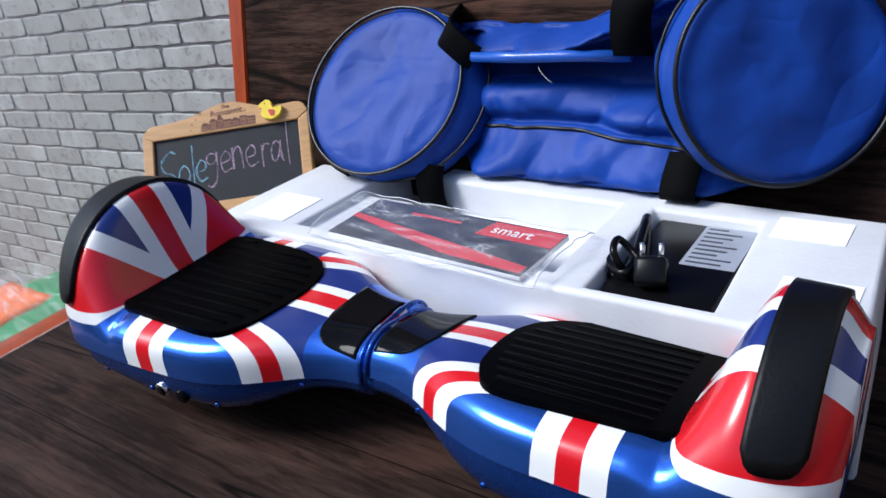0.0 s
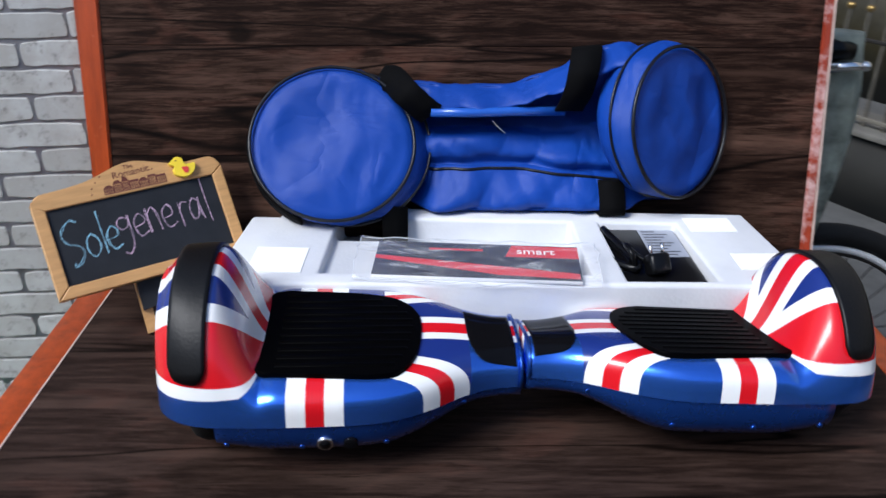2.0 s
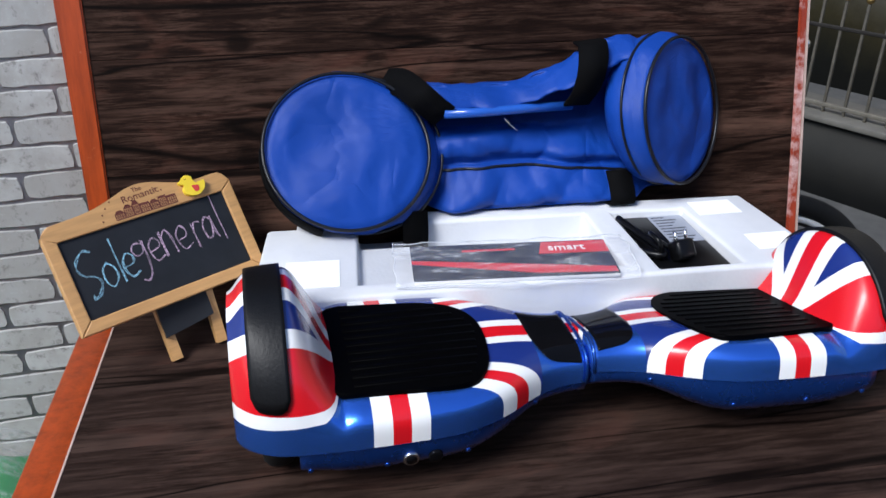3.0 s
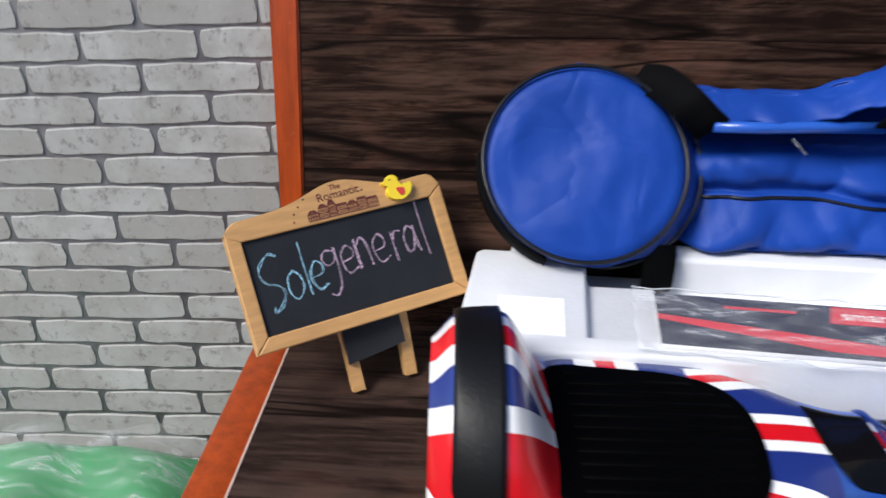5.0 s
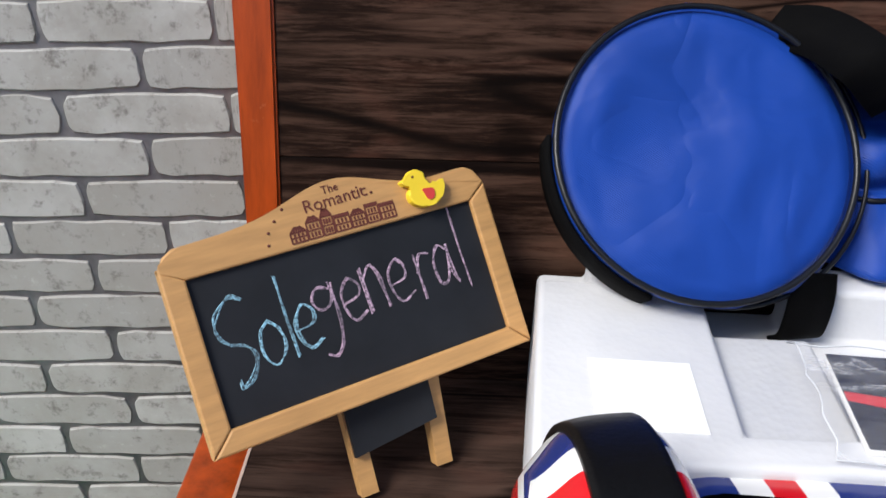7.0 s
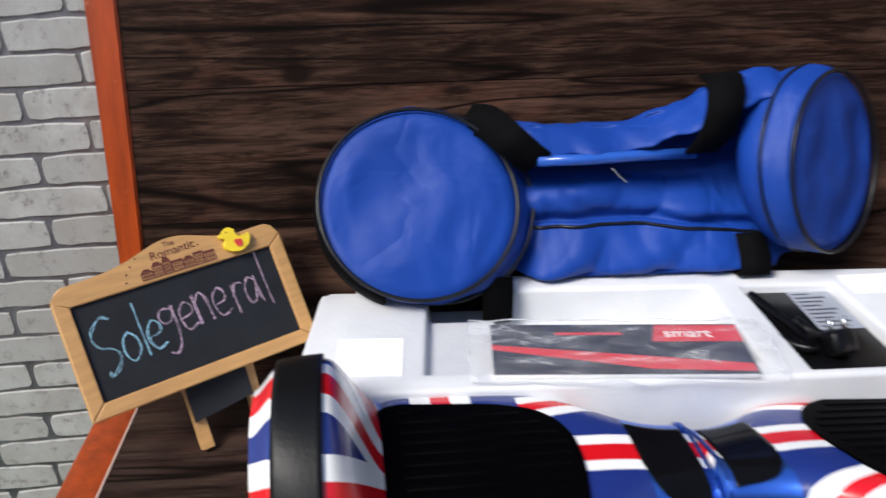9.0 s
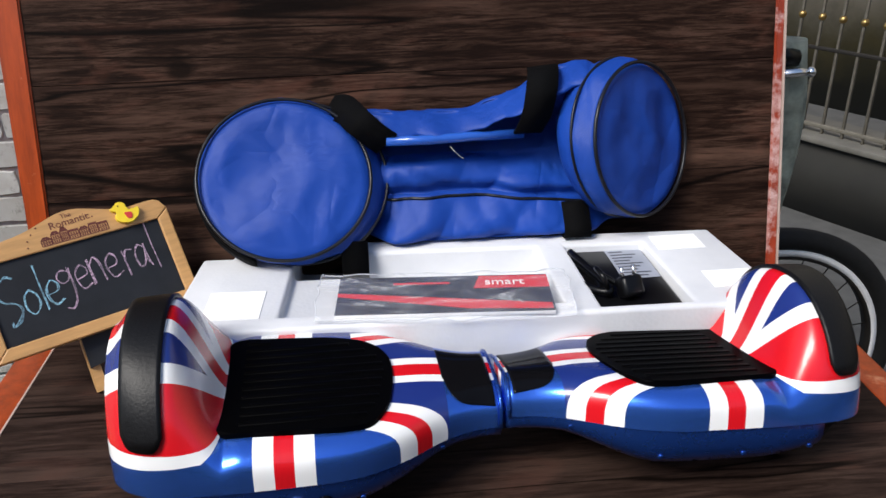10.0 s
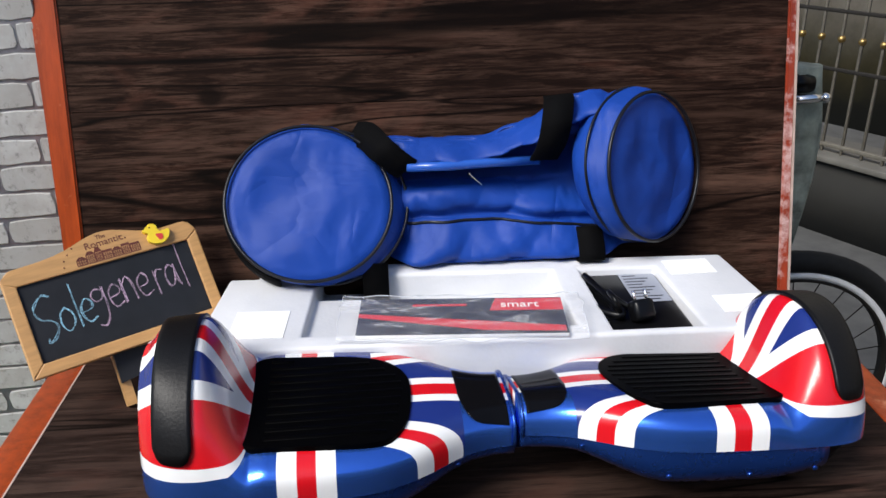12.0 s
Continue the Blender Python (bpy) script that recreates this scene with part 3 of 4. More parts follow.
def foam_tray():
    xs = [0.143, 0.172, 0.235, 0.291, 0.350, 0.477, 0.506, 0.587, 0.668]
    ys = [-0.160, -0.150, -0.138, -0.050, -0.018, 0.010]
    low, mid, deep = 0.058, 0.082, 0.03

    def height(i, j):
        if i in (2, 3, 4) and j in (2, 3):
            return low if i > 2 or j == 3 else mid
        if i == 2 and j == 4:
            return low
        if i == 6 and j in (1, 2, 3):
            return deep
        if i == 0 and j == 4:
            return 0.078
        return FZ
    n, k = len(xs) - 1, len(ys) - 1
    bm = bmesh.new()
    cache = {}

    def vert(x, y, z):
        key = (round(x, 5), round(y, 5), round(z, 5))
        if key not in cache:
            cache[key] = bm.verts.new(key)
        return cache[key]

    def quad(*p):
        f = [vert(*a) for a in p]
        if len(set(f)) == 4:
            bm.faces.new(f)

    def h(i, j):
        return height(i, j) if 0 <= i < n and 0 <= j < k else 0.0
    levels = sorted({0.0, low, mid, deep, 0.078, FZ})
    for i in range(n):
        for j in range(k):
            z = h(i, j)
            x0, x1, y0, y1 = xs[i], xs[i + 1], ys[j], ys[j + 1]
            quad((x0, y0, z), (x1, y0, z), (x1, y1, z), (x0, y1, z))
            quad((x0, y0, 0), (x0, y1, 0), (x1, y1, 0), (x1, y0, 0))
    for i in range(n + 1):
        for j in range(k):
            a, b = h(i - 1, j), h(i, j)
            for z0, z1 in zip(levels, levels[1:]):
                if min(a, b) <= z0 and z1 <= max(a, b):
                    quad((xs[i], ys[j], z0), (xs[i], ys[j + 1], z0), (xs[i], ys[j + 1], z1), (xs[i], ys[j], z1))
    for j in range(k + 1):
        for i in range(n):
            a, b = h(i, j - 1), h(i, j)
            for z0, z1 in zip(levels, levels[1:]):
                if min(a, b) <= z0 and z1 <= max(a, b):
                    quad((xs[i], ys[j], z0), (xs[i + 1], ys[j], z0), (xs[i + 1], ys[j], z1), (xs[i], ys[j], z1))
    bmesh.ops.recalc_face_normals(bm, faces=bm.faces)
    bmesh.ops.dissolve_limit(bm, angle_limit=0.01, verts=bm.verts, edges=bm.edges)
    for v in bm.verts:
        x, y = v.co.x, v.co.y
        v.co.x = x - (x - 0.405) * 0.34 * (y + 0.08)
        v.co.y = y - 0.028 * (x - 0.151) * (y + 0.16) / 0.17
    ob = part("packing_tray", bm, FOAM, None, "white polystyrene packing tray with moulded recesses", smooth=True)
    tagged(ob, category="packaging")
    bev = ob.modifiers.new("bevel", "BEVEL")
    bev.width, bev.segments, bev.limit_method = 0.004, 3, "ANGLE"
    for x0, y0, x1, y1, turn in ((0.167, -0.140, 0.216, -0.091, -2), (0.593, -0.049, 0.6405, -0.017, 1), (0.617, -0.130, 0.662, -0.098, 1)):
        s = part("sticker", box((-(x1 - x0) / 2, -(y1 - y0) / 2, 0), ((x1 - x0) / 2, (y1 - y0) / 2, 0.0005)), WHITE_TAPE, ob, "bright white sticker", smooth=False, m=pose((x0 + x1) / 2, (y0 + y1) / 2, FZ + 0.0002, 0, 0, turn))
    return ob


tray = foam_tray()


def manual():
    """Booklet in a clear bag, bridging the tray's recess."""
    root = empty("instruction_manual", "navy and red instruction booklet in a clear plastic bag", "booklet", pose(0.3745, -0.1240, FZ + 0.0008, 1.5, 0, -3.6))
    w, d = 0.0935, 0.0315
    part("booklet", box((-w, -d, 0), (w, d, 0.004), 0.0006), [PAPER], root, "white page block")
    part("cover", box((-w, -d, 0.0041), (w, d, 0.0047)), MANUAL_NAVY, root, "navy printed cover", smooth=False)

    def band(pts, mat, name):
        bm = prism(pts, 0.0048, 0.0051)
        bmesh.ops.recalc_face_normals(bm, faces=bm.faces)
        return part(name, bm, mat, root, smooth=False)
    band([(-w, -0.002), (-w, 0.004), (w * 0.98, -0.020), (w * 0.98, -0.029), (0.02, -0.026)][::-1], MANUAL_RED, "red_band")
    band([(0.026, 0.008), (w, 0.008), (w, d - 0.002), (0.032, d - 0.002)], MANUAL_RED, "red_block")
    band([(-0.045, 0.017), (0.005, 0.017), (0.005, 0.020), (-0.045, 0.020)], MANUAL_RED, "print_bar")
    letters("smart", 0.0155, PAPER, root, Matrix.Translation((0.054, 0.0135, 0.0053)))
    # bag
    rows = []
    for i in range(29):
        u = -1 + i / 14
        r = []
        for j in range(13):
            v = -1 + j / 6
            z = 0.0072 + 0.0035 * (1 - v * v) + 0.003 * noise.noise(Vector((u * 5, v * 2.2, 0))) + 0.006 * max(0.0, abs(u) - 0.85)
            z -= 0.004 * smoothstep(0.8, 1.0, abs(v))
            r.append(Vector((u * (w + 0.016) + 0.003 * noise.noise(Vector((v * 3, u, 4.0))), v * (d + 0.008) + 0.003 * noise.noise(Vector((u * 4, v, 9.0))), max(z, 0.0056 if abs(v) < 0.8 and abs(u) < 0.82 else 0.001))))
        rows.append(r)
    bm, _ = grid(rows)
    clear = part("clear_bag", bm, FILM, root, "crinkled clear plastic bag")
    rim = [*rows[0], *[r[-1] for r in rows[1:]], *rows[-1][-2::-1], *[r[0] for r in rows[-2:0:-1]]]
    part("welded_edge", tube([tuple(p) for p in rim], 0.00045, 5, closed=True), FILM_EDGE, clear, "milky welded edge of the bag")


manual()


def adapter():
    root = empty("charger_adapter", "black battery charger brick with a grey rating label in the tray", "charger", pose(0.566, -0.066, 0.0305, 0, 0, 1.5))
    part("case", box((-0.058, -0.080, 0), (0.0195, 0.046, 0.0525), 0.004), MATT_BLACK, root)
    lab = part("label", box((-0.0205, -0.022, 0.0526), (0.0165, 0.0405, 0.0529)), LABEL_GREY, root, "grey rating label", smooth=False)
    for k in range(9):
        y = 0.034 - k * 0.0064
        part("print_bar", box((-0.0175, y - 0.0010, 0.0530), (-0.0175 + 0.014 + 0.016 * ((k * 37) % 10) / 10, y + 0.0010, 0.0532)), LABEL_INK, lab, smooth=False)
    plug = empty("mains_plug", "black mains plug with two pins and its coiled cable", "plug", pose(0.541, -0.121, 0.0950, -35, 0, 15))
    part("plug_body", box((-0.0105, -0.009, -0.012), (0.0105, 0.009, 0.008), 0.004), MATT_BLACK, plug)
    for x in (-0.006, 0.006):
        part("pin", tube([(x, -0.002, 0.006), (x, -0.004, 0.0165)], 0.0018, 8), METAL, plug, "bright metal pin")
    bundle = [(0.012 * math.cos(k * 1.9) - 0.022, 0.050 + 0.052 * math.sin(k * 1.9 + 0.2 * math.sin(k)), -0.040 + 0.0022 * k) for k in range(18)]
    part("coiled_cable", tube(smooth_line(bundle, 8), 0.0036, 8), MATT_BLACK, plug, "black cable wound into a coil", m=pose(0, 0, 0, 35, 0, 0))
    part("cable", tube(smooth_line([(-0.004, 0.008, 0.0), (-0.016, 0.014, 0.014), (-0.024, 0.008, 0.02), (-0.024, -0.002, 0.008), (-0.014, 0.02, -0.01), (-0.016, 0.06, -0.014), (-0.012, 0.08, 0.0), (-0.022, 0.055, 0.012), (-0.02, 0.02, 0.0)]), 0.0026, 8), MATT_BLACK, plug, "black cable")


adapter()

# ---- carry bag ----
def drum(centre, normal, radius, depth, seed, lean):
    """A soft stuffed end of the bag, its flat face along normal."""
    z = Vector(normal).normalized()
    x = Vector((0, 0, 1)).cross(z).normalized()
    y = z.cross(x)
    c = Vector(centre)
    d = Vector(lean).normalized()
    rows = []
    prof = [(0.0, 0.004), (0.15, 0.004), (0.3, 0.0045), (0.45, 0.004), (0.6, 0.004), (0.75, 0.003), (0.88, 0.0005), (0.97, 0.0), (1.0, -0.003), (1.012, -0.006), (1.03, -0.2), (1.045, -0.4), (1.03, -0.62), (0.98, -0.8), (0.88, -0.95), (0.6, -1.0), (0.0, -1.0)]
    prof = [*[(0.85 * k / 17, 0.0015 - 0.001 * (k / 17) ** 2) for k in range(17)], *prof[6:]]
    n = 84
    for k in range(n):
        t = math.tau * k / n
        r = []
        for f, dz in prof:
            dd = dz * depth if dz < -0.1 else dz
            p = c + (x * math.cos(t) + y * math.sin(t)) * (radius * f) + (z * dd if dz > -0.1 else d * -dd)
            amt = 0.0052 if dz > -0.1 else 0.006
            w = noise.noise(Vector((p.x * 20 + seed, p.y * 20, p.z * 20))) + 0.3 - 1.6 * abs(noise.noise(Vector((p.x * 17 + p.z * 12 + seed, 3.0, p.z * 15 - p.x * 9))))
            p = p + z * w * amt * smoothstep(0.0, 0.25, f) * (1.0 - 0.85 * smoothstep(0.7, 0.97, f))
            if dz <= -0.1:
                p = p + (x * math.cos(t) + y * math.sin(t)) * (w * 0.0045)
            p.y = min(p.y, LEAN * p.z + 0.022 * p.x - 0.006)
            p.z = max(p.z, FZ + 0.0006)
            r.append(p)
        rows.append(r)
    rows.append(rows[0])
    bm, _ = grid(rows)
    bmesh.ops.remove_doubles(bm, verts=bm.verts, dist=1e-5)
    bmesh.ops.recalc_face_normals(bm, faces=bm.faces)
    ring = [c + (x * math.cos(math.tau * k / 64) + y * math.sin(math.tau * k / 64)) * radius * 1.004 + z * 0.003 for k in range(64)]
    return bm, ring


def sag(p):
    """The bag's middle as it rests on the tray, against the board."""
    return Vector((p[0] + 0.006, p[1] + 0.024, FZ + 0.0012 + (p[2] - 0.0935) * 0.887))


def sagged(points):
    return [sag(p) for p in points]


def carry_bag():
    root = empty("carry_bag", "blue nylon carry bag with black straps on the foam tray", "bag")
    ends = (((0.2330, -0.0025, 0.1658), (0.087, -0.755, 0.65), 0.0819, 0.050, 1.0, (0.50, 0.76, -0.40)), ((0.5850, 0.0117, 0.1858), (0.596, -0.758, 0.265), 0.0758, 0.050, 5.0, (-0.62, 0.66, -0.10)))
    for c, nrm, r, d, seed, lean in ends:
        bm, ring = drum(c, nrm, r, d, seed, lean)
        end = part("bag_end", bm, BLUE_CLOTH, root, "round wrinkled blue nylon end")
        part("piping", tube(ring, 0.0018, 8, closed=True), PIPING, end, "black piping round the end")
        back_ring = [p + Vector(lean).normalized() * 0.024 + (p - Vector(c)).normalized() * r * 0.047 for p in ring]
        back_ring = [Vector((p.x, min(p.y, LEAN * p.z + 0.022 * p.x - 0.006), max(p.z, FZ + 0.0008))) for p in back_ring]
        part("piping", tube(back_ring, 0.0014, 6, closed=True), PIPING, end)
    # middle
    rows = []
    xs = us(0.25, 0.578, 150)
    for x in xs:
        t = (x - 0.235) / 0.35
        zt = 0.232 + 0.05 * smoothstep(0.45, 0.85, t) - 0.006 * math.sin(t * math.pi)
        zb = 0.0935
        zc = 0.117 + 0.024 * math.sin(math.pi * min(1.0, max(0.0, t)) ** 0.8)
        d = smoothstep(0.36, 0.47, x)
        prof = [(0.016, zb), (-0.022, zb + 0.001), (-0.041, zb + 0.006), (-0.036, 0.5 * (zb + zc)), (-0.020, zc), (-0.012, zc + 0.004), (-0.015, zc + 0.018), (-0.006 + 0.018 * d, zc + 0.035), (0.020 + 0.010 * d, 0.55 * zc + 0.45 * zt), (0.036, 0.4 * zc + 0.6 * zt), (0.016 + 0.008 * d, 0.2 * zc + 0.8 * zt), (-0.016 - 0.006 * d, zt - 0.016), (0.010, zt - 0.002), (0.032, zt - 0.002), (0.043, zt - 0.03), (0.041, 0.16), (0.029, 0.12)]
        line = smooth_line([(0, y + 0.004, z) for y, z in prof] + [(0, prof[0][0] + 0.004, prof[0][1])], 6)
        r = []
        for k, p in enumerate(line[:-1]):
            q = Vector((x, p.y, p.z))
            fold = 0.6 * noise.noise(Vector((x * 11 + p.z * 9, p.z * 20 - x * 6, 2.0))) + 0.9 * (0.28 - abs(noise.noise(Vector((x * 15 - p.z * 16, p.z * 17 + x * 9, 7.0)))))
            pleat = math.sin((x * 1.0 + p.z * 0.9) * 120) * 0.0016 * smoothstep(0.17, 0.22, p.z)
            front = 1.0 if p.y < 0.02 else 0.3
            ridge = 0.35 - abs(noise.noise(Vector((x * 34 + p.z * 22, p.z * 12 - x * 8, 11.0))))
            fold += 0.75 * ridge * (0.4 + 0.65 * smoothstep(0.19, 0.225, p.z))
            if p.z > zb + 0.004:
                q.y += (fold * 0.014 + pleat * 1.6) * front
                q.z += fold * 0.006 * smoothstep(0.18, 0.25, p.z)
            tuck = 1 - smoothstep(0.288, 0.335, x) + smoothstep(0.525, 0.56, x)
            q.y += tuck * (0.032 if q.y < 0.012 else 0.0)
            q.z += (0.165 - q.z) * 0.25 * (1 - smoothstep(0.235, 0.31, x))
            q.z -= (q.z - 0.17) * 0.22 * smoothstep(0.520, 0.578, x) if q.z > 0.17 else 0.0
            q = sag(q)
            q.y = min(q.y, LEAN * q.z + 0.022 * q.x - 0.008)
            r.append(q)
        rows.append(r)
    bm, _ = grid(rows, closed_u=True)
    bmesh.ops.recalc_face_normals(bm, faces=bm.faces)
    mid = part("bag_middle", bm, BLUE_CLOTH, root, "sagging blue nylon middle with folds")
    seam = [r[24] + Vector((0, -0.0008, 0)) for r in rows[19:135]]
    part("seam_piping", tube(seam, 0.0016, 8), PIPING, mid, "black piped seam")
    # handle
    hl, hr = Vector((0.3315, 0.0075, 0.1960)), Vector((0.4683, 0.0235, 0.1935))
    handle = part("handle_grip", tube([hl, hl.lerp(hr, 0.3) + Vector((0, 0, -0.001)), hl.lerp(hr, 0.6), hr], 0.0048, 12), GRIP_BLUE, root, "shiny blue tube handle grip")
    left = smooth_line(sagged([(0.270, 0.040, 0.231), (0.286, 0.016, 0.237), (0.300, -0.016, 0.232), (0.316, -0.018, 0.216), (0.326, -0.014, 0.206)]))
    part("strap", tube(left, 0.0012, flat=((0.6, -0.2, 0.6), 0.0145)), WEBBING, root, "black webbing strap")
    right = smooth_line(sagged([(0.486, 0.035, 0.272), (0.480, 0.000, 0.276), (0.475, -0.020, 0.259), (0.471, -0.020, 0.233), (0.466, -0.005, 0.209)]))
    part("strap", tube(right, 0.0012, flat=((1, 0.1, 0.1), 0.0150)), WEBBING, root, "black webbing strap")
    part("strap", tube(smooth_line(sagged([(0.513, -0.022, 0.131), (0.513, -0.041, 0.112), (0.513, -0.043, 0.098), (0.513, -0.02, 0.0935)])), 0.001, flat=((1, 0, 0), 0.0135)), WEBBING, root)
    zn = Vector(ends[0][1]).normalized()
    xn = Vector((0, 0, 1)).cross(zn).normalized()
    yn = zn.cross(xn)
    arc = [Vector(ends[0][0]) + (xn * math.cos(a) + yn * math.sin(a)) * 0.0845 - zn * 0.014 for a in us(radians(172), radians(246), 18)]
    part("strap", tube(arc, 0.0012, flat=(zn, 0.010)), WEBBING, root, "black webbing strap")
    part("loose_thread", tube(smooth_line(sagged([(0.388, -0.016, 0.200), (0.393, -0.018, 0.194), (0.401, -0.018, 0.186)])), 0.0002, 5), PAPER, root, "loose white thread")
    part("strap", tube(smooth_line([(0.296, -0.028, 0.108), (0.296, -0.034, 0.094), (0.296, -0.033, 0.072), (0.296, -0.022, 0.0605)]), 0.0015, flat=((1, 0.15, 0), 0.013)), WEBBING, root)


carry_bag()

# ---- chalkboard sign ----
def chalkboard():
    b, T = 0.0115, 0.009
    W, H = 0.1595 + 2 * b, 0.104
    sl, sr, s0, s1 = b, W - b, b, b + 0.0742
    ex, ey = Vector((0.1345, 0.0856, 0.0045)).normalized(), Vector((-0.0213, 0.0369, 0.0604)).normalized()
    corner = Vector((0.0531, -0.0582, 0.0963)) - ex * (W / 2) - ey * (0.5 * (s0 + s1))
    m = frame_matrix(corner, ex, ey)
    root = empty("chalkboard_sign", "small pine-framed chalkboard easel with chalk lettering, leaning askew", "sign", m)

    def plank(pts, name):
        bm = prism(pts, -T / 2, T / 2, 0.0012)
        bmesh.ops.recalc_face_normals(bm, faces=bm.faces)
        return part(name, bm, PINE, root, smooth=False)
    plank([(0, 0), (W, 0), (sr, s0), (sl, s0)], "bottom_rail")
    plank([(0, 0.0005), (sl, s0), (sl, s1), (0, 0.0935)], "side_rail")
    plank([(W, 0.0005), (W, 0.0935), (sr, s1), (sr, s0)], "side_rail")
    crown = []
    for k in range(41):
        t = k / 40
        hump = 0.0125 * math.exp(-((t - 0.52) / 0.18) ** 2)
        y = 0.1015 + hump + 0.003 * smoothstep(0.75, 0.95, t) + 0.002 * math.sin(t * math.pi)
        edge = min(t, 1 - t)
        y -= 0.010 * (1 - smoothstep(0.0, 0.05, edge)) ** 2
        crown.append((t * W, y))
    plank([(0, 0.094), (sl, s1), (sr, s1), (W, 0.094), *crown[::-1]], "crown_board")
    part("slate", box((sl - 0.002, s0 - 0.002, -0.003), (sr + 0.002, s1 + 0.002, 0.0015)), SLATE, root, "black chalkboard panel", smooth=False)
    # chalk letters: strokes in a unit box
    E = [(0.1, 0.45), (0.75, 0.55), (0.85, 0.8), (0.5, 1.0), (0.15, 0.7), (0.15, 0.3), (0.45, 0.0), (0.95, 0.15)]
    glyphs = {
        "S": [[(0.95, 0.95), (0.6, 1.0), (0.2, 0.85), (0.05, 0.65), (0.3, 0.5), (0.75, 0.42), (0.9, 0.25), (0.65, 0.05), (0.35, -0.02), (0.3, 0.06)]],
        "o": [[(0.55, 1.0), (0.15, 0.75), (0.1, 0.25), (0.5, 0.0), (0.9, 0.3), (0.85, 0.75), (0.5, 1.0)]],
        "l": [[(0.45, 1.0), (0.5, 0.5), (0.6, 0.0)]],
        "e": [E],
        "g": [[(0.85, 0.9), (0.4, 1.0), (0.1, 0.75), (0.3, 0.5), (0.75, 0.6), (0.85, 0.95)], [(0.85, 1.05), (0.9, 0.3), (0.75, -0.3), (0.45, -0.55), (0.2, -0.45)]],
        "n": [[(0.1, 1.0), (0.2, 0.0)], [(0.15, 0.7), (0.5, 1.0), (0.75, 0.7), (0.85, 0.0)]],
        "r": [[(0.2, 1.0), (0.35, 0.0)], [(0.25, 0.6), (0.5, 0.95), (0.9, 0.95)]],
        "a": [[(0.8, 0.85), (0.45, 1.0), (0.1, 0.6), (0.2, 0.1), (0.6, 0.15), (0.8, 0.8)], [(0.8, 1.0), (0.85, 0.3), (1.0, 0.0)]],
    }
    word = "Solegeneral"
    left = [0.018, 0.0345, 0.0455, 0.0505, 0.060, 0.0735, 0.0845, 0.0975, 0.1105, 0.1205, 0.1335]
    wide = [0.016, 0.012, 0.007, 0.012, 0.013, 0.012, 0.013, 0.012, 0.011, 0.012, 0.007]
    base = [0.0225, 0.0265, 0.0265, 0.028, 0.0325, 0.033, 0.034, 0.0335, 0.031, 0.034, 0.0295]
    tall = [0.037, 0.019, 0.036, 0.019, 0.020, 0.019, 0.0205, 0.020, 0.021, 0.019, 0.042]
    base = [y + 0.0065 + (x - 0.018) * 0.039 for x, y in zip(left, base)]
    left = [0.0165 + (x - 0.018) * 1.18 for x in left]
    wide = [w * 1.19 for w in wide]
    tall = [h * 1.17 for h in tall]
    rnd = random.Random(4)
    for i, ch in enumerate(word):
        bm = bmesh.new()
        for stroke in glyphs[ch]:
            for wob in range(3):
                pts = [(left[i] + wide[i] * (p[0] + rnd.uniform(-0.06, 0.06)), base[i] + tall[i] * (p[1] + rnd.uniform(-0.025, 0.025)), 0.0013) for p in stroke]
                tube(smooth_line(pts, 6), 0.00055, 5, bm=bm)
        part("chalk_letter", bm, CHALK_BLUE if i < 4 else CHALK_PINK, root, "pale blue chalk stroke" if i < 4 else "pale pink chalk stroke", smooth=False)
    letters("The", 0.006, PRINT, root, pose(0.0935, 0.1095, T / 2 + 0.0002, 0, 0, 2), "printed_word")
    letters("Romantic", 0.0095, PRINT, root, pose(0.095, 0.1025, T / 2 + 0.0002, 0, 0, 2), "printed_word")
    def bar(bm, x0, y0, x1, y1, w=0.00042):
        d = Vector((x1 - x0, y1 - y0)).normalized() * w
        nx, ny = -d.y, d.x
        prism([(x0 + nx, y0 + ny), (x0 - nx, y0 - ny), (x1 - nx, y1 - ny), (x1 + nx, y1 + ny)], T / 2 + 0.0001, T / 2 + 0.0003, bm=bm)
    x = 0.0665
    for w, h, roof in ((0.0085, 0.0052, "gable"), (0.0075, 0.0085, "gable"), (0.0060, 0.0095, "spire"), (0.0085, 0.0072, "flat"), (0.0080, 0.0062, "gable"), (0.0072, 0.0085, "flat"), (0.0085, 0.0070, "flat")):
        bm, y0 = bmesh.new(), 0.0885
        for a in ((x, y0, x + w, y0), (x, y0, x, y0 + h), (x + w, y0, x + w, y0 + h), (x, y0 + h, x + w, y0 + h), (x, y0 + 0.5 * h, x + w, y0 + 0.5 * h)):
            bar(bm, *a)
        if roof == "flat":
            bar(bm, x - 0.0004, y0 + h + 0.0010, x + w + 0.0004, y0 + h + 0.0010, 0.0008)
        else:
            top = y0 + h + (0.0042 if roof == "spire" else 0.0030)
            for f in (0.0, 0.2, 0.4, 0.6, 0.8, 1.0):
                bar(bm, x + w * f, y0 + h, x + w * (0.5 + 0.3 * (f - 0.5)), top, 0.0005)
        for f in (0.25, 0.5, 0.75):
            for g in (0.1, 0.6):
                bar(bm, x + w * f, y0 + g * h, x + w * f, y0 + (g + 0.28) * h, 0.00055)
        bmesh.ops.recalc_face_normals(bm, faces=bm.faces)
        part("printed_house", bm, PRINT, root, "small brown printed house", smooth=False)
        x += w + 0.0008
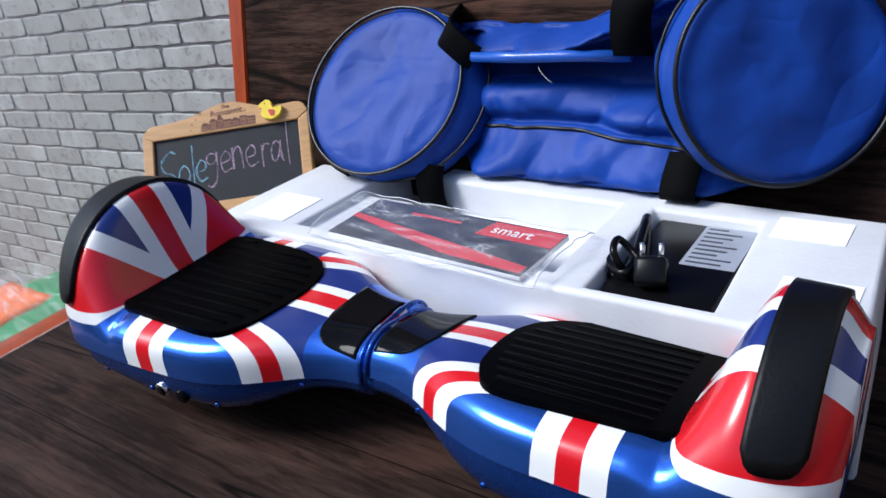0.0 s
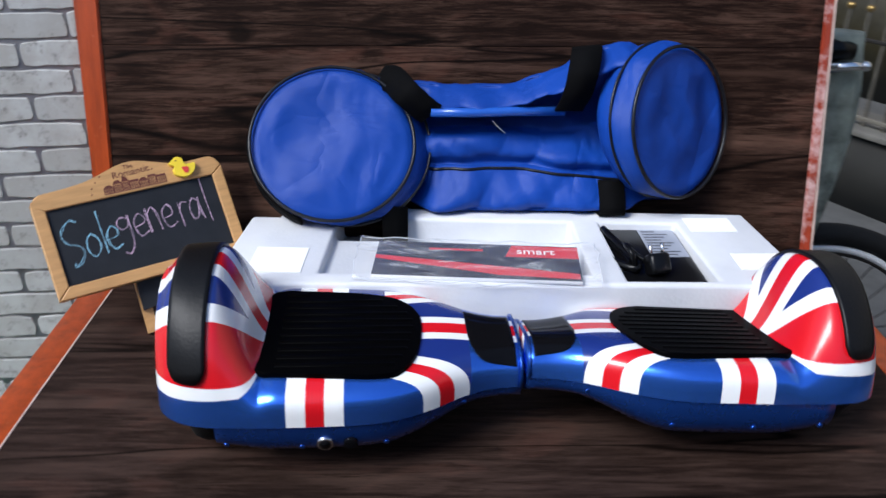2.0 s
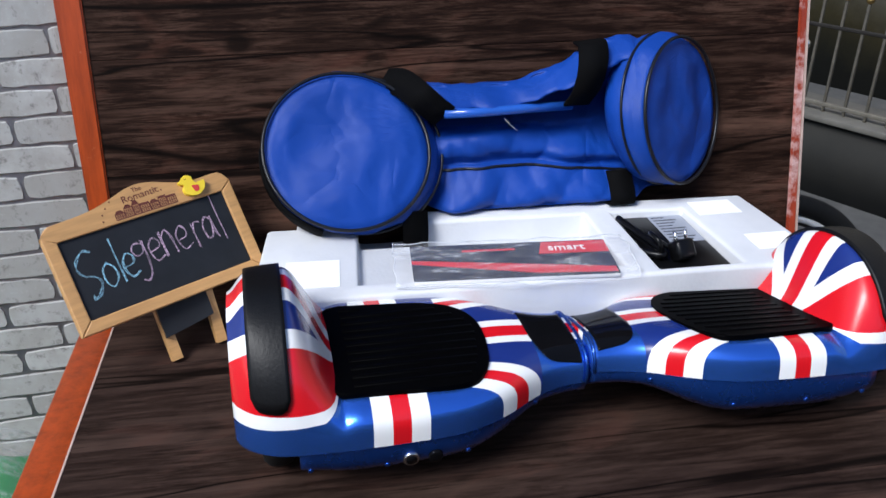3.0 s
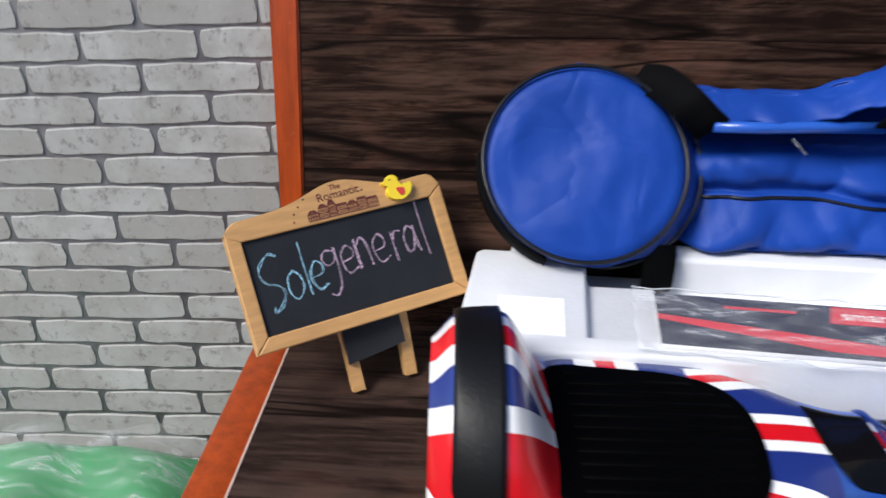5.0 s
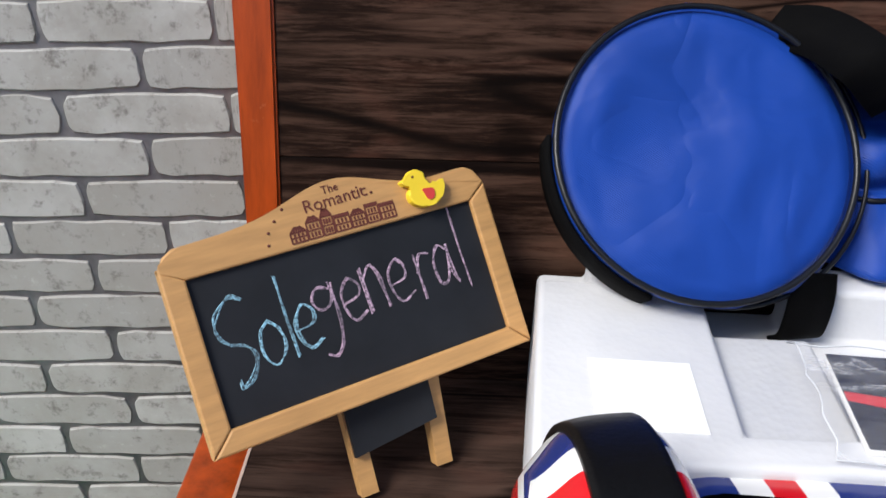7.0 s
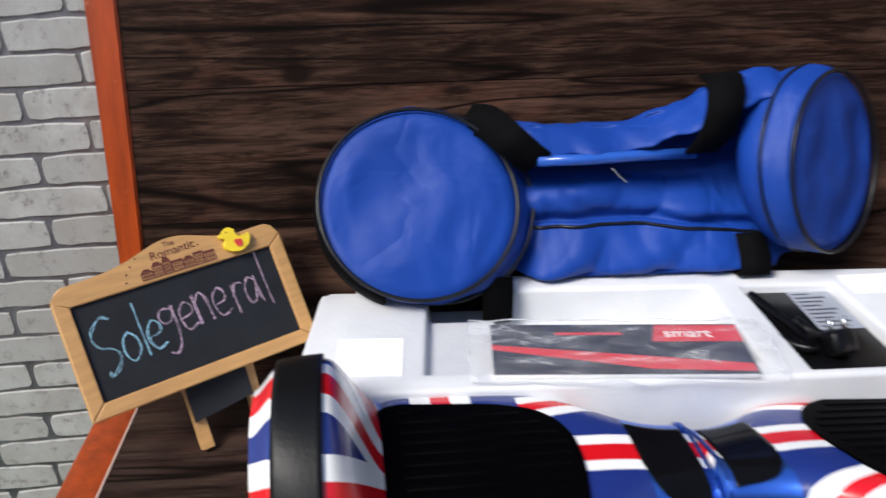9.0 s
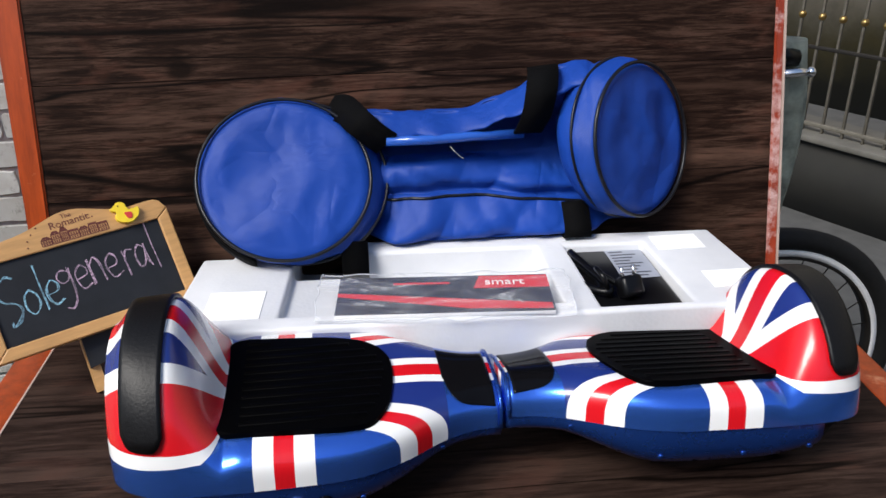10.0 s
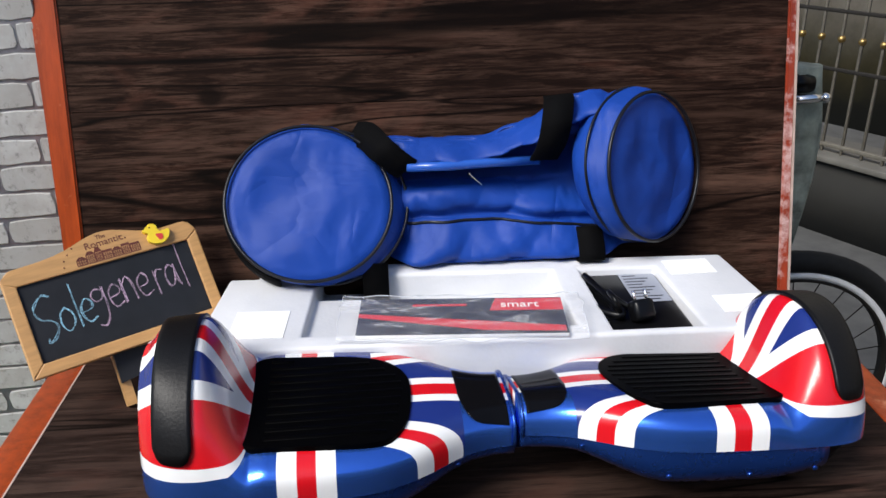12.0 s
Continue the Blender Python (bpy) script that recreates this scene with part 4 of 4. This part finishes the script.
    for x, y in ((0.056, 0.097), (0.0605, 0.102), (0.066, 0.107), (0.110, 0.107), (0.115, 0.104), (0.0545, 0.091)):
        part("printed_dot", disc(0.0008, 0.0003, 8), PRINT, root, m=Matrix.Translation((x, y, T / 2)))
    # duck
    dk = empty("duck_ornament", "small yellow wooden duck with a red wing", "ornament", m @ pose(0.1435, 0.0975, T / 2, 0, 0, -4))
    out = [(-0.011, 0.004), (-0.0125, 0.0065), (-0.009, 0.0085), (-0.006, 0.0115), (-0.001, 0.0115), (0.0018, 0.008), (0.0015, 0.004), (0.006, 0.003), (0.0125, 0.0045), (0.0115, -0.002), (0.007, -0.0075), (-0.001, -0.009), (-0.008, -0.006), (-0.0095, -0.001), (-0.0075, 0.003)]
    bm = prism([tuple(p)[:2] for p in smooth_line([(x, y, 0) for x, y in out] + [(*out[0], 0)], 4)[:-1]][::-1], 0, 0.005, 0.001)
    bmesh.ops.recalc_face_normals(bm, faces=bm.faces)
    part("duck_body", bm, YELLOW, dk, smooth=False)
    bm = prism(round_outline([(-0.002, 0.001), (0.0055, 0.0005), (0.005, -0.005), (0.001, -0.006)], 0.002), 0.005, 0.0056)
    bmesh.ops.recalc_face_normals(bm, faces=bm.faces)
    part("wing", bm, RED_PAINT, dk, "red painted wing", smooth=False)
    part("eye", disc(0.0007, 0.0003, 8), PRINT, dk, m=Matrix.Translation((-0.0055, 0.008, 0.005)))
    # easel legs in the sign's own frame
    inv = m.inverted()
    for foot, head in (((0.0600, -0.1010, 0.0), (0.041, -0.072, 0.062)), ((0.0985, -0.0755, 0.0), (0.083, -0.048, 0.072))):
        a, c = inv @ Vector(foot), inv @ Vector(head)
        a0 = a + (c - a).normalized() * 0.003
        part("leg", tube([a0, c], 0.0042, flat=((inv.to_3x3() @ Vector((0.85, 0.5, 0))), 0.0048)), PINE, root, "pine easel leg", smooth=False)
    pts = [inv @ Vector(p) for p in ((0.0535, -0.099, 0.027), (0.0945, -0.073, 0.034), (0.078, -0.046, 0.085), (0.037, -0.072, 0.078))]
    bm = bmesh.new()
    off = Vector((0, 0, -0.004))
    a = [bm.verts.new(p) for p in pts]
    c = [bm.verts.new(p + off) for p in pts]
    bm.faces.new(a)
    bm.faces.new(c[::-1])
    for i in range(4):
        j = (i + 1) % 4
        bm.faces.new((a[i], a[j], c[j], c[i]))
    bmesh.ops.recalc_face_normals(bm, faces=bm.faces)
    part("back_panel", bm, SLATE, root, "black back panel between the legs", smooth=False)


chalkboard()

# ---- packet beside the boards ----
def packet():
    root = empty("wrapped_packet", "green and orange packet wrapped in clear plastic on a crate", "packet", pose(-0.345, -0.14, -0.222))
    part("crate", box((-0.26, -0.17, GROUND + 0.222), (0.27, 0.17, 0.0), 0.01), ORANGE_PLASTIC, root, "orange crate")

    def slab(x0, x1, y0, y1, z, seed, lift, nm, mat, lab):
        rows = []
        for i in range(31):
            u = i / 30
            rows.append([Vector((x0 + (x1 - x0) * u, y0 + (y1 - y0) * j / 20, z * min(1.0, 7 * min(u, 1 - u), 7 * min(j / 20, 1 - j / 20)) ** 0.5 + lift * noise.noise(Vector((u * 7 + seed, j / 20 * 5, seed))))) for j in range(21)])
        bm, _ = grid(rows)
        bmesh.ops.recalc_face_normals(bm, faces=bm.faces)
        return part(nm, bm, mat, root, lab)
    slab(-0.24, 0.26, -0.16, 0.165, 0.07, 3.0, 0.012, "green_pack", GREEN_PLASTIC, "green plastic pack")
    slab(-0.22, -0.05, -0.15, 0.09, 0.078, 5.0, 0.004, "orange_sheet", ORANGE_PLASTIC, "orange printed sheet")
    slab(-0.25, 0.265, -0.165, 0.17, 0.10, 9.0, 0.03, "clear_wrap", FILM, "crinkled clear plastic wrap")


packet()

# ---- bicycle ----
def bicycle():
    c = Vector((0.981, 0.502, GROUND + 0.173))
    root = empty("bicycle", "parked bicycle with white rims and black tyres", "bicycle", Matrix.Translation(c))
    wh = empty("front_wheel", "spoked wheel with a white rim", "")
    wh.parent = root
    wh.location = (0.05, 0, 0.085)

    def hoop(r, tube_r, mat, nm, lab="", flat=None):
        pts = [(r * math.cos(math.tau * k / 72), 0, r * math.sin(math.tau * k / 72)) for k in range(72)]
        return part(nm, tube(pts, tube_r, 12, closed=True, flat=flat), mat, wh, lab)
    hoop(0.238, 0.020, TYRE, "tyre", "black rubber tyre")
    hoop(0.2135, 0.006, RIM_WHITE, "rim", "white rim", ((0, 1, 0), 0.011))
    hoop(0.205, 0.003, IRON_DARK, "rim_lip", flat=((0, 1, 0), 0.0116))
    part("hub", tube([(0, -0.04, 0), (0, 0.04, 0)], 0.018, 16), METAL, wh)
    for k in range(24):
        t = math.tau * k / 24
        t2 = t + (0.5 if k % 2 else -0.5)
        part("spoke", tube([(0.018 * math.cos(t2), 0.02 * (1 if k % 4 < 2 else -1), 0.018 * math.sin(t2)), (0.205 * math.cos(t), 0, 0.205 * math.sin(t))], 0.0012, 5), IRON_DARK, wh)
    for y in (-0.05, 0.05):
        part("fork_blade", tube([(0.05, y, 0.085), (0.0, y, 0.25), (-0.05, y * 0.9, 0.40)], 0.011, 10), IRON_DARK, root)
    part("fork_crown", tube([(-0.05, -0.05, 0.36), (-0.05, 0.05, 0.36)], 0.013, 10), IRON_DARK, root)
    part("steerer", tube([(-0.05, 0, 0.36), (-0.075, 0, 0.62)], 0.016, 12), IRON_DARK, root)
    part("handlebar", tube(smooth_line([(-0.08, 0.28, 0.63), (-0.08, 0.1, 0.64), (-0.08, 0, 0.64), (-0.07, -0.02, 0.645)]), 0.012, 12), IRON_DARK, root)
    part("grip", tube([(-0.10, -0.03, 0.655), (-0.02, -0.03, 0.652), (0.005, -0.03, 0.65)], [0.018, 0.018, 0.013], 14), MATT_BLACK, root, "black rubber grip")
    lever = part("brake_lever", tube([(-0.04, -0.045, 0.628), (0.0, -0.05, 0.632), (0.018, -0.05, 0.632)], [0.010, 0.007, 0.005], 10), METAL, root, "metal brake lever with a ball end")
    bm = bmesh.new()
    bmesh.ops.create_icosphere(bm, subdivisions=2, radius=0.0085)
    part("lever_ball", bm, METAL, lever, m=Matrix.Translation((0.02, -0.05, 0.632)))
    part("down_tube", tube([(-0.06, 0, 0.42), (-0.5, 0.1, 0.0)], 0.018, 12), IRON_DARK, root)
    part("top_tube", tube([(-0.07, 0, 0.55), (-0.55, 0.1, 0.45)], 0.016, 12), IRON_DARK, root)
    part("seat_tube", tube([(-0.5, 0.1, 0.0), (-0.58, 0.12, 0.55)], 0.016, 12), IRON_DARK, root)
    # cloth over the handlebar
    rows = []
    for i in range(26):
        t = i / 25
        z = 0.675 - 0.60 * t
        half = 0.040 + 0.008 * math.sin(t * 6) - 0.018 * smoothstep(0.55, 1.0, t)
        cx = -0.012 + 0.012 * math.sin(t * 5) - 0.008 * t
        r = []
        for k in range(28):
            a = math.tau * k / 28
            f = 1 + 0.3 * noise.noise(Vector((math.cos(a) * 2.2, math.sin(a) * 2.2, t * 3.0)))
            r.append(Vector((cx + half * f * math.cos(a), -0.005 + 0.03 * f * math.sin(a), z)))
        rows.append(r)
    bm, vs = grid(rows, closed_u=True)
    bm.faces.new(vs[0])
    bm.faces.new(vs[-1])
    bmesh.ops.recalc_face_normals(bm, faces=bm.faces)
    ob = part("draped_cloth", bm, GREEN_CLOTH, None, "faded grey-green cloth draped over the bicycle handlebar", m=Matrix.Translation(c))
    tagged(ob, category="cloth")


bicycle()

# ---- parapet wall with railing ----
P1, P2 = Vector((1.733, 1.759, 0)), Vector((1.882, 1.497, 0))
WD = (P2 - P1).normalized()
wall_yaw = math.degrees(math.atan2(WD.y, WD.x))
TOP = -0.394
parapet = empty("wall_right", "low concrete parapet wall with shade painted into its body", "wall", pose(P1.x, P1.y, 0, 0, 0, wall_yaw), kind="structure")
# Body takes the concrete colour with the shade painted in.
part("parapet_body", box((-6, 0.02, GROUND), (4, 0.22, TOP - 0.02)), SHADED_CONCRETE, parapet)
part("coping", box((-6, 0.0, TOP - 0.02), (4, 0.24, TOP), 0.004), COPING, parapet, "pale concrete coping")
railing = empty("railing", "iron railing with slim bars and brass balls", "railing", pose(P1.x, P1.y, 0, 0, 0, wall_yaw))
for z, r, y in ((TOP + 0.025, 0.007, 0.06), (-0.120, 0.006, 0.06), (0.064, 0.006, 0.06)):
    part("rail", box((-5, y - r, z - r), (3, y + r, z + r), 0.002), IRON_DARK if z > -0.2 else STEEL_GREY, railing)
bar_mesh = mesh_of(box((-0.0045, -0.0045, TOP), (0.0045, 0.0045, 0.8), 0.001, 1), "bar", STEEL_GREY)
bm = bmesh.new()
bmesh.ops.create_uvsphere(bm, u_segments=14, v_segments=10, radius=0.0125)
ball_mesh = mesh_of(bm, "brass_ball", BRASS)
for k in range(-30, 24):
    bar = new("bar", bar_mesh)
    bar.parent = railing
    bar.location = (k * 0.071 - 0.019, 0.06, 0)
    ball = new("brass_ball", ball_mesh)
    ball.parent = bar
    ball.location = (0, 0, -0.022)
far = part("wall_far", box((-8, 1.3, GROUND), (6, 1.5, 3.0)), GRADED_WALL, None, "plaster wall behind the railing, olive to near black towards the bottom", m=pose(P1.x, P1.y, 0, 0, 0, wall_yaw))
tagged(far, category="wall", kind="structure")

# ---- planks and bricks ----
def plank_mesh(length, width, thick, name, mat):
    me = mesh_of(box((0, 0, -thick), (length, width, 0), 0.0004, 1), name, mat, False)
    return me


floor_plank = plank_mesh(X1 - X0, PLANK - 0.0005, 0.006, "plank", WOOD_FLOOR)
y = -0.217 + PLANK
for k in range(6):
    ob = new("plank", floor_plank)
    ob.parent = floor_board
    ob.location = (X0, y - (k + 0) * PLANK + 0.0006 - PLANK * 0, 0)
ob = new("plank", plank_mesh(X1 - X0, 0.03, 0.006, "plank", WOOD_FLOOR))
ob.parent = floor_board
ob.location = (X0, -0.217 + 2 * PLANK, 0)
bm = box((0, 0, 0), (0.768, 0.006, PLANK - 0.0005), 0.0004, 1)
back_plank = mesh_of(bm, "plank", WOOD_BACK, False)
for k in range(9):
    ob = new("plank", back_plank)
    ob.parent = back
    z0 = 0.256 - 3 * PLANK + k * PLANK
    ob.location = (-0.014, 0.0, z0)

brick_rng = random.Random(11)
kinds = []
for v in range(6):
    bm = box((JOINT / 2, 0, JOINT / 2), (BRICK_L - JOINT / 2, 0.006, BRICK_H - JOINT / 2))
    bmesh.ops.subdivide_edges(bm, edges=[e for e in bm.edges if abs((e.verts[0].co - e.verts[1].co).x) > 0.05], cuts=5)
    bmesh.ops.subdivide_edges(bm, edges=[e for e in bm.edges if abs((e.verts[0].co - e.verts[1].co).z) > 0.015], cuts=3)
    for p in bm.verts:
        if min(p.co.z, BRICK_H - p.co.z) < JOINT / 2 + 0.001 and min(p.co.x, BRICK_L - p.co.x) < JOINT / 2 + 0.001:
            p.co.x += 0.0026 if p.co.x < BRICK_L / 2 else -0.0026
            p.co.z += 0.0012 if p.co.z < BRICK_H / 2 else -0.0012
        p.co.z += 0.0019 * noise.noise(Vector((p.co.x * 60, v * 9.0, p.co.z * 90)))
        p.co.x += 0.0030 * noise.noise(Vector((p.co.z * 130, v * 5.0, 3.0 + p.co.x * 8)))
    bmesh.ops.bevel(bm, geom=[e for e in bm.edges if abs(e.verts[0].co.y) < 1e-4 and abs(e.verts[1].co.y) < 1e-4 and len(e.link_faces) == 2 and e.calc_face_angle(0) > 0.5], offset=0.0011, segments=1, affect="EDGES")
    kinds.append(mesh_of(bm, "brick", BRICK, False))
for row in range(-12, 17):
    zc = 0.0489 + row * BRICK_H
    shift = -0.091 + (0.5 * BRICK_L if row % 2 else 0.0) + 0.003 * math.sin(row * 2.1)
    for col in range(-9, 1):
        xl = shift + col * BRICK_L
        end = -0.0200 + 0.017 * max(zc, 0.0)
        if xl > end - 0.006 or xl < -1.02:
            continue
        ob = new("brick", kinds[brick_rng.randrange(6)])
        ob.parent = wall_left
        ob.location = (xl, -0.001 * brick_rng.random(), zc)
        if xl + BRICK_L > end:
            ob.scale.x = (end - xl) / BRICK_L
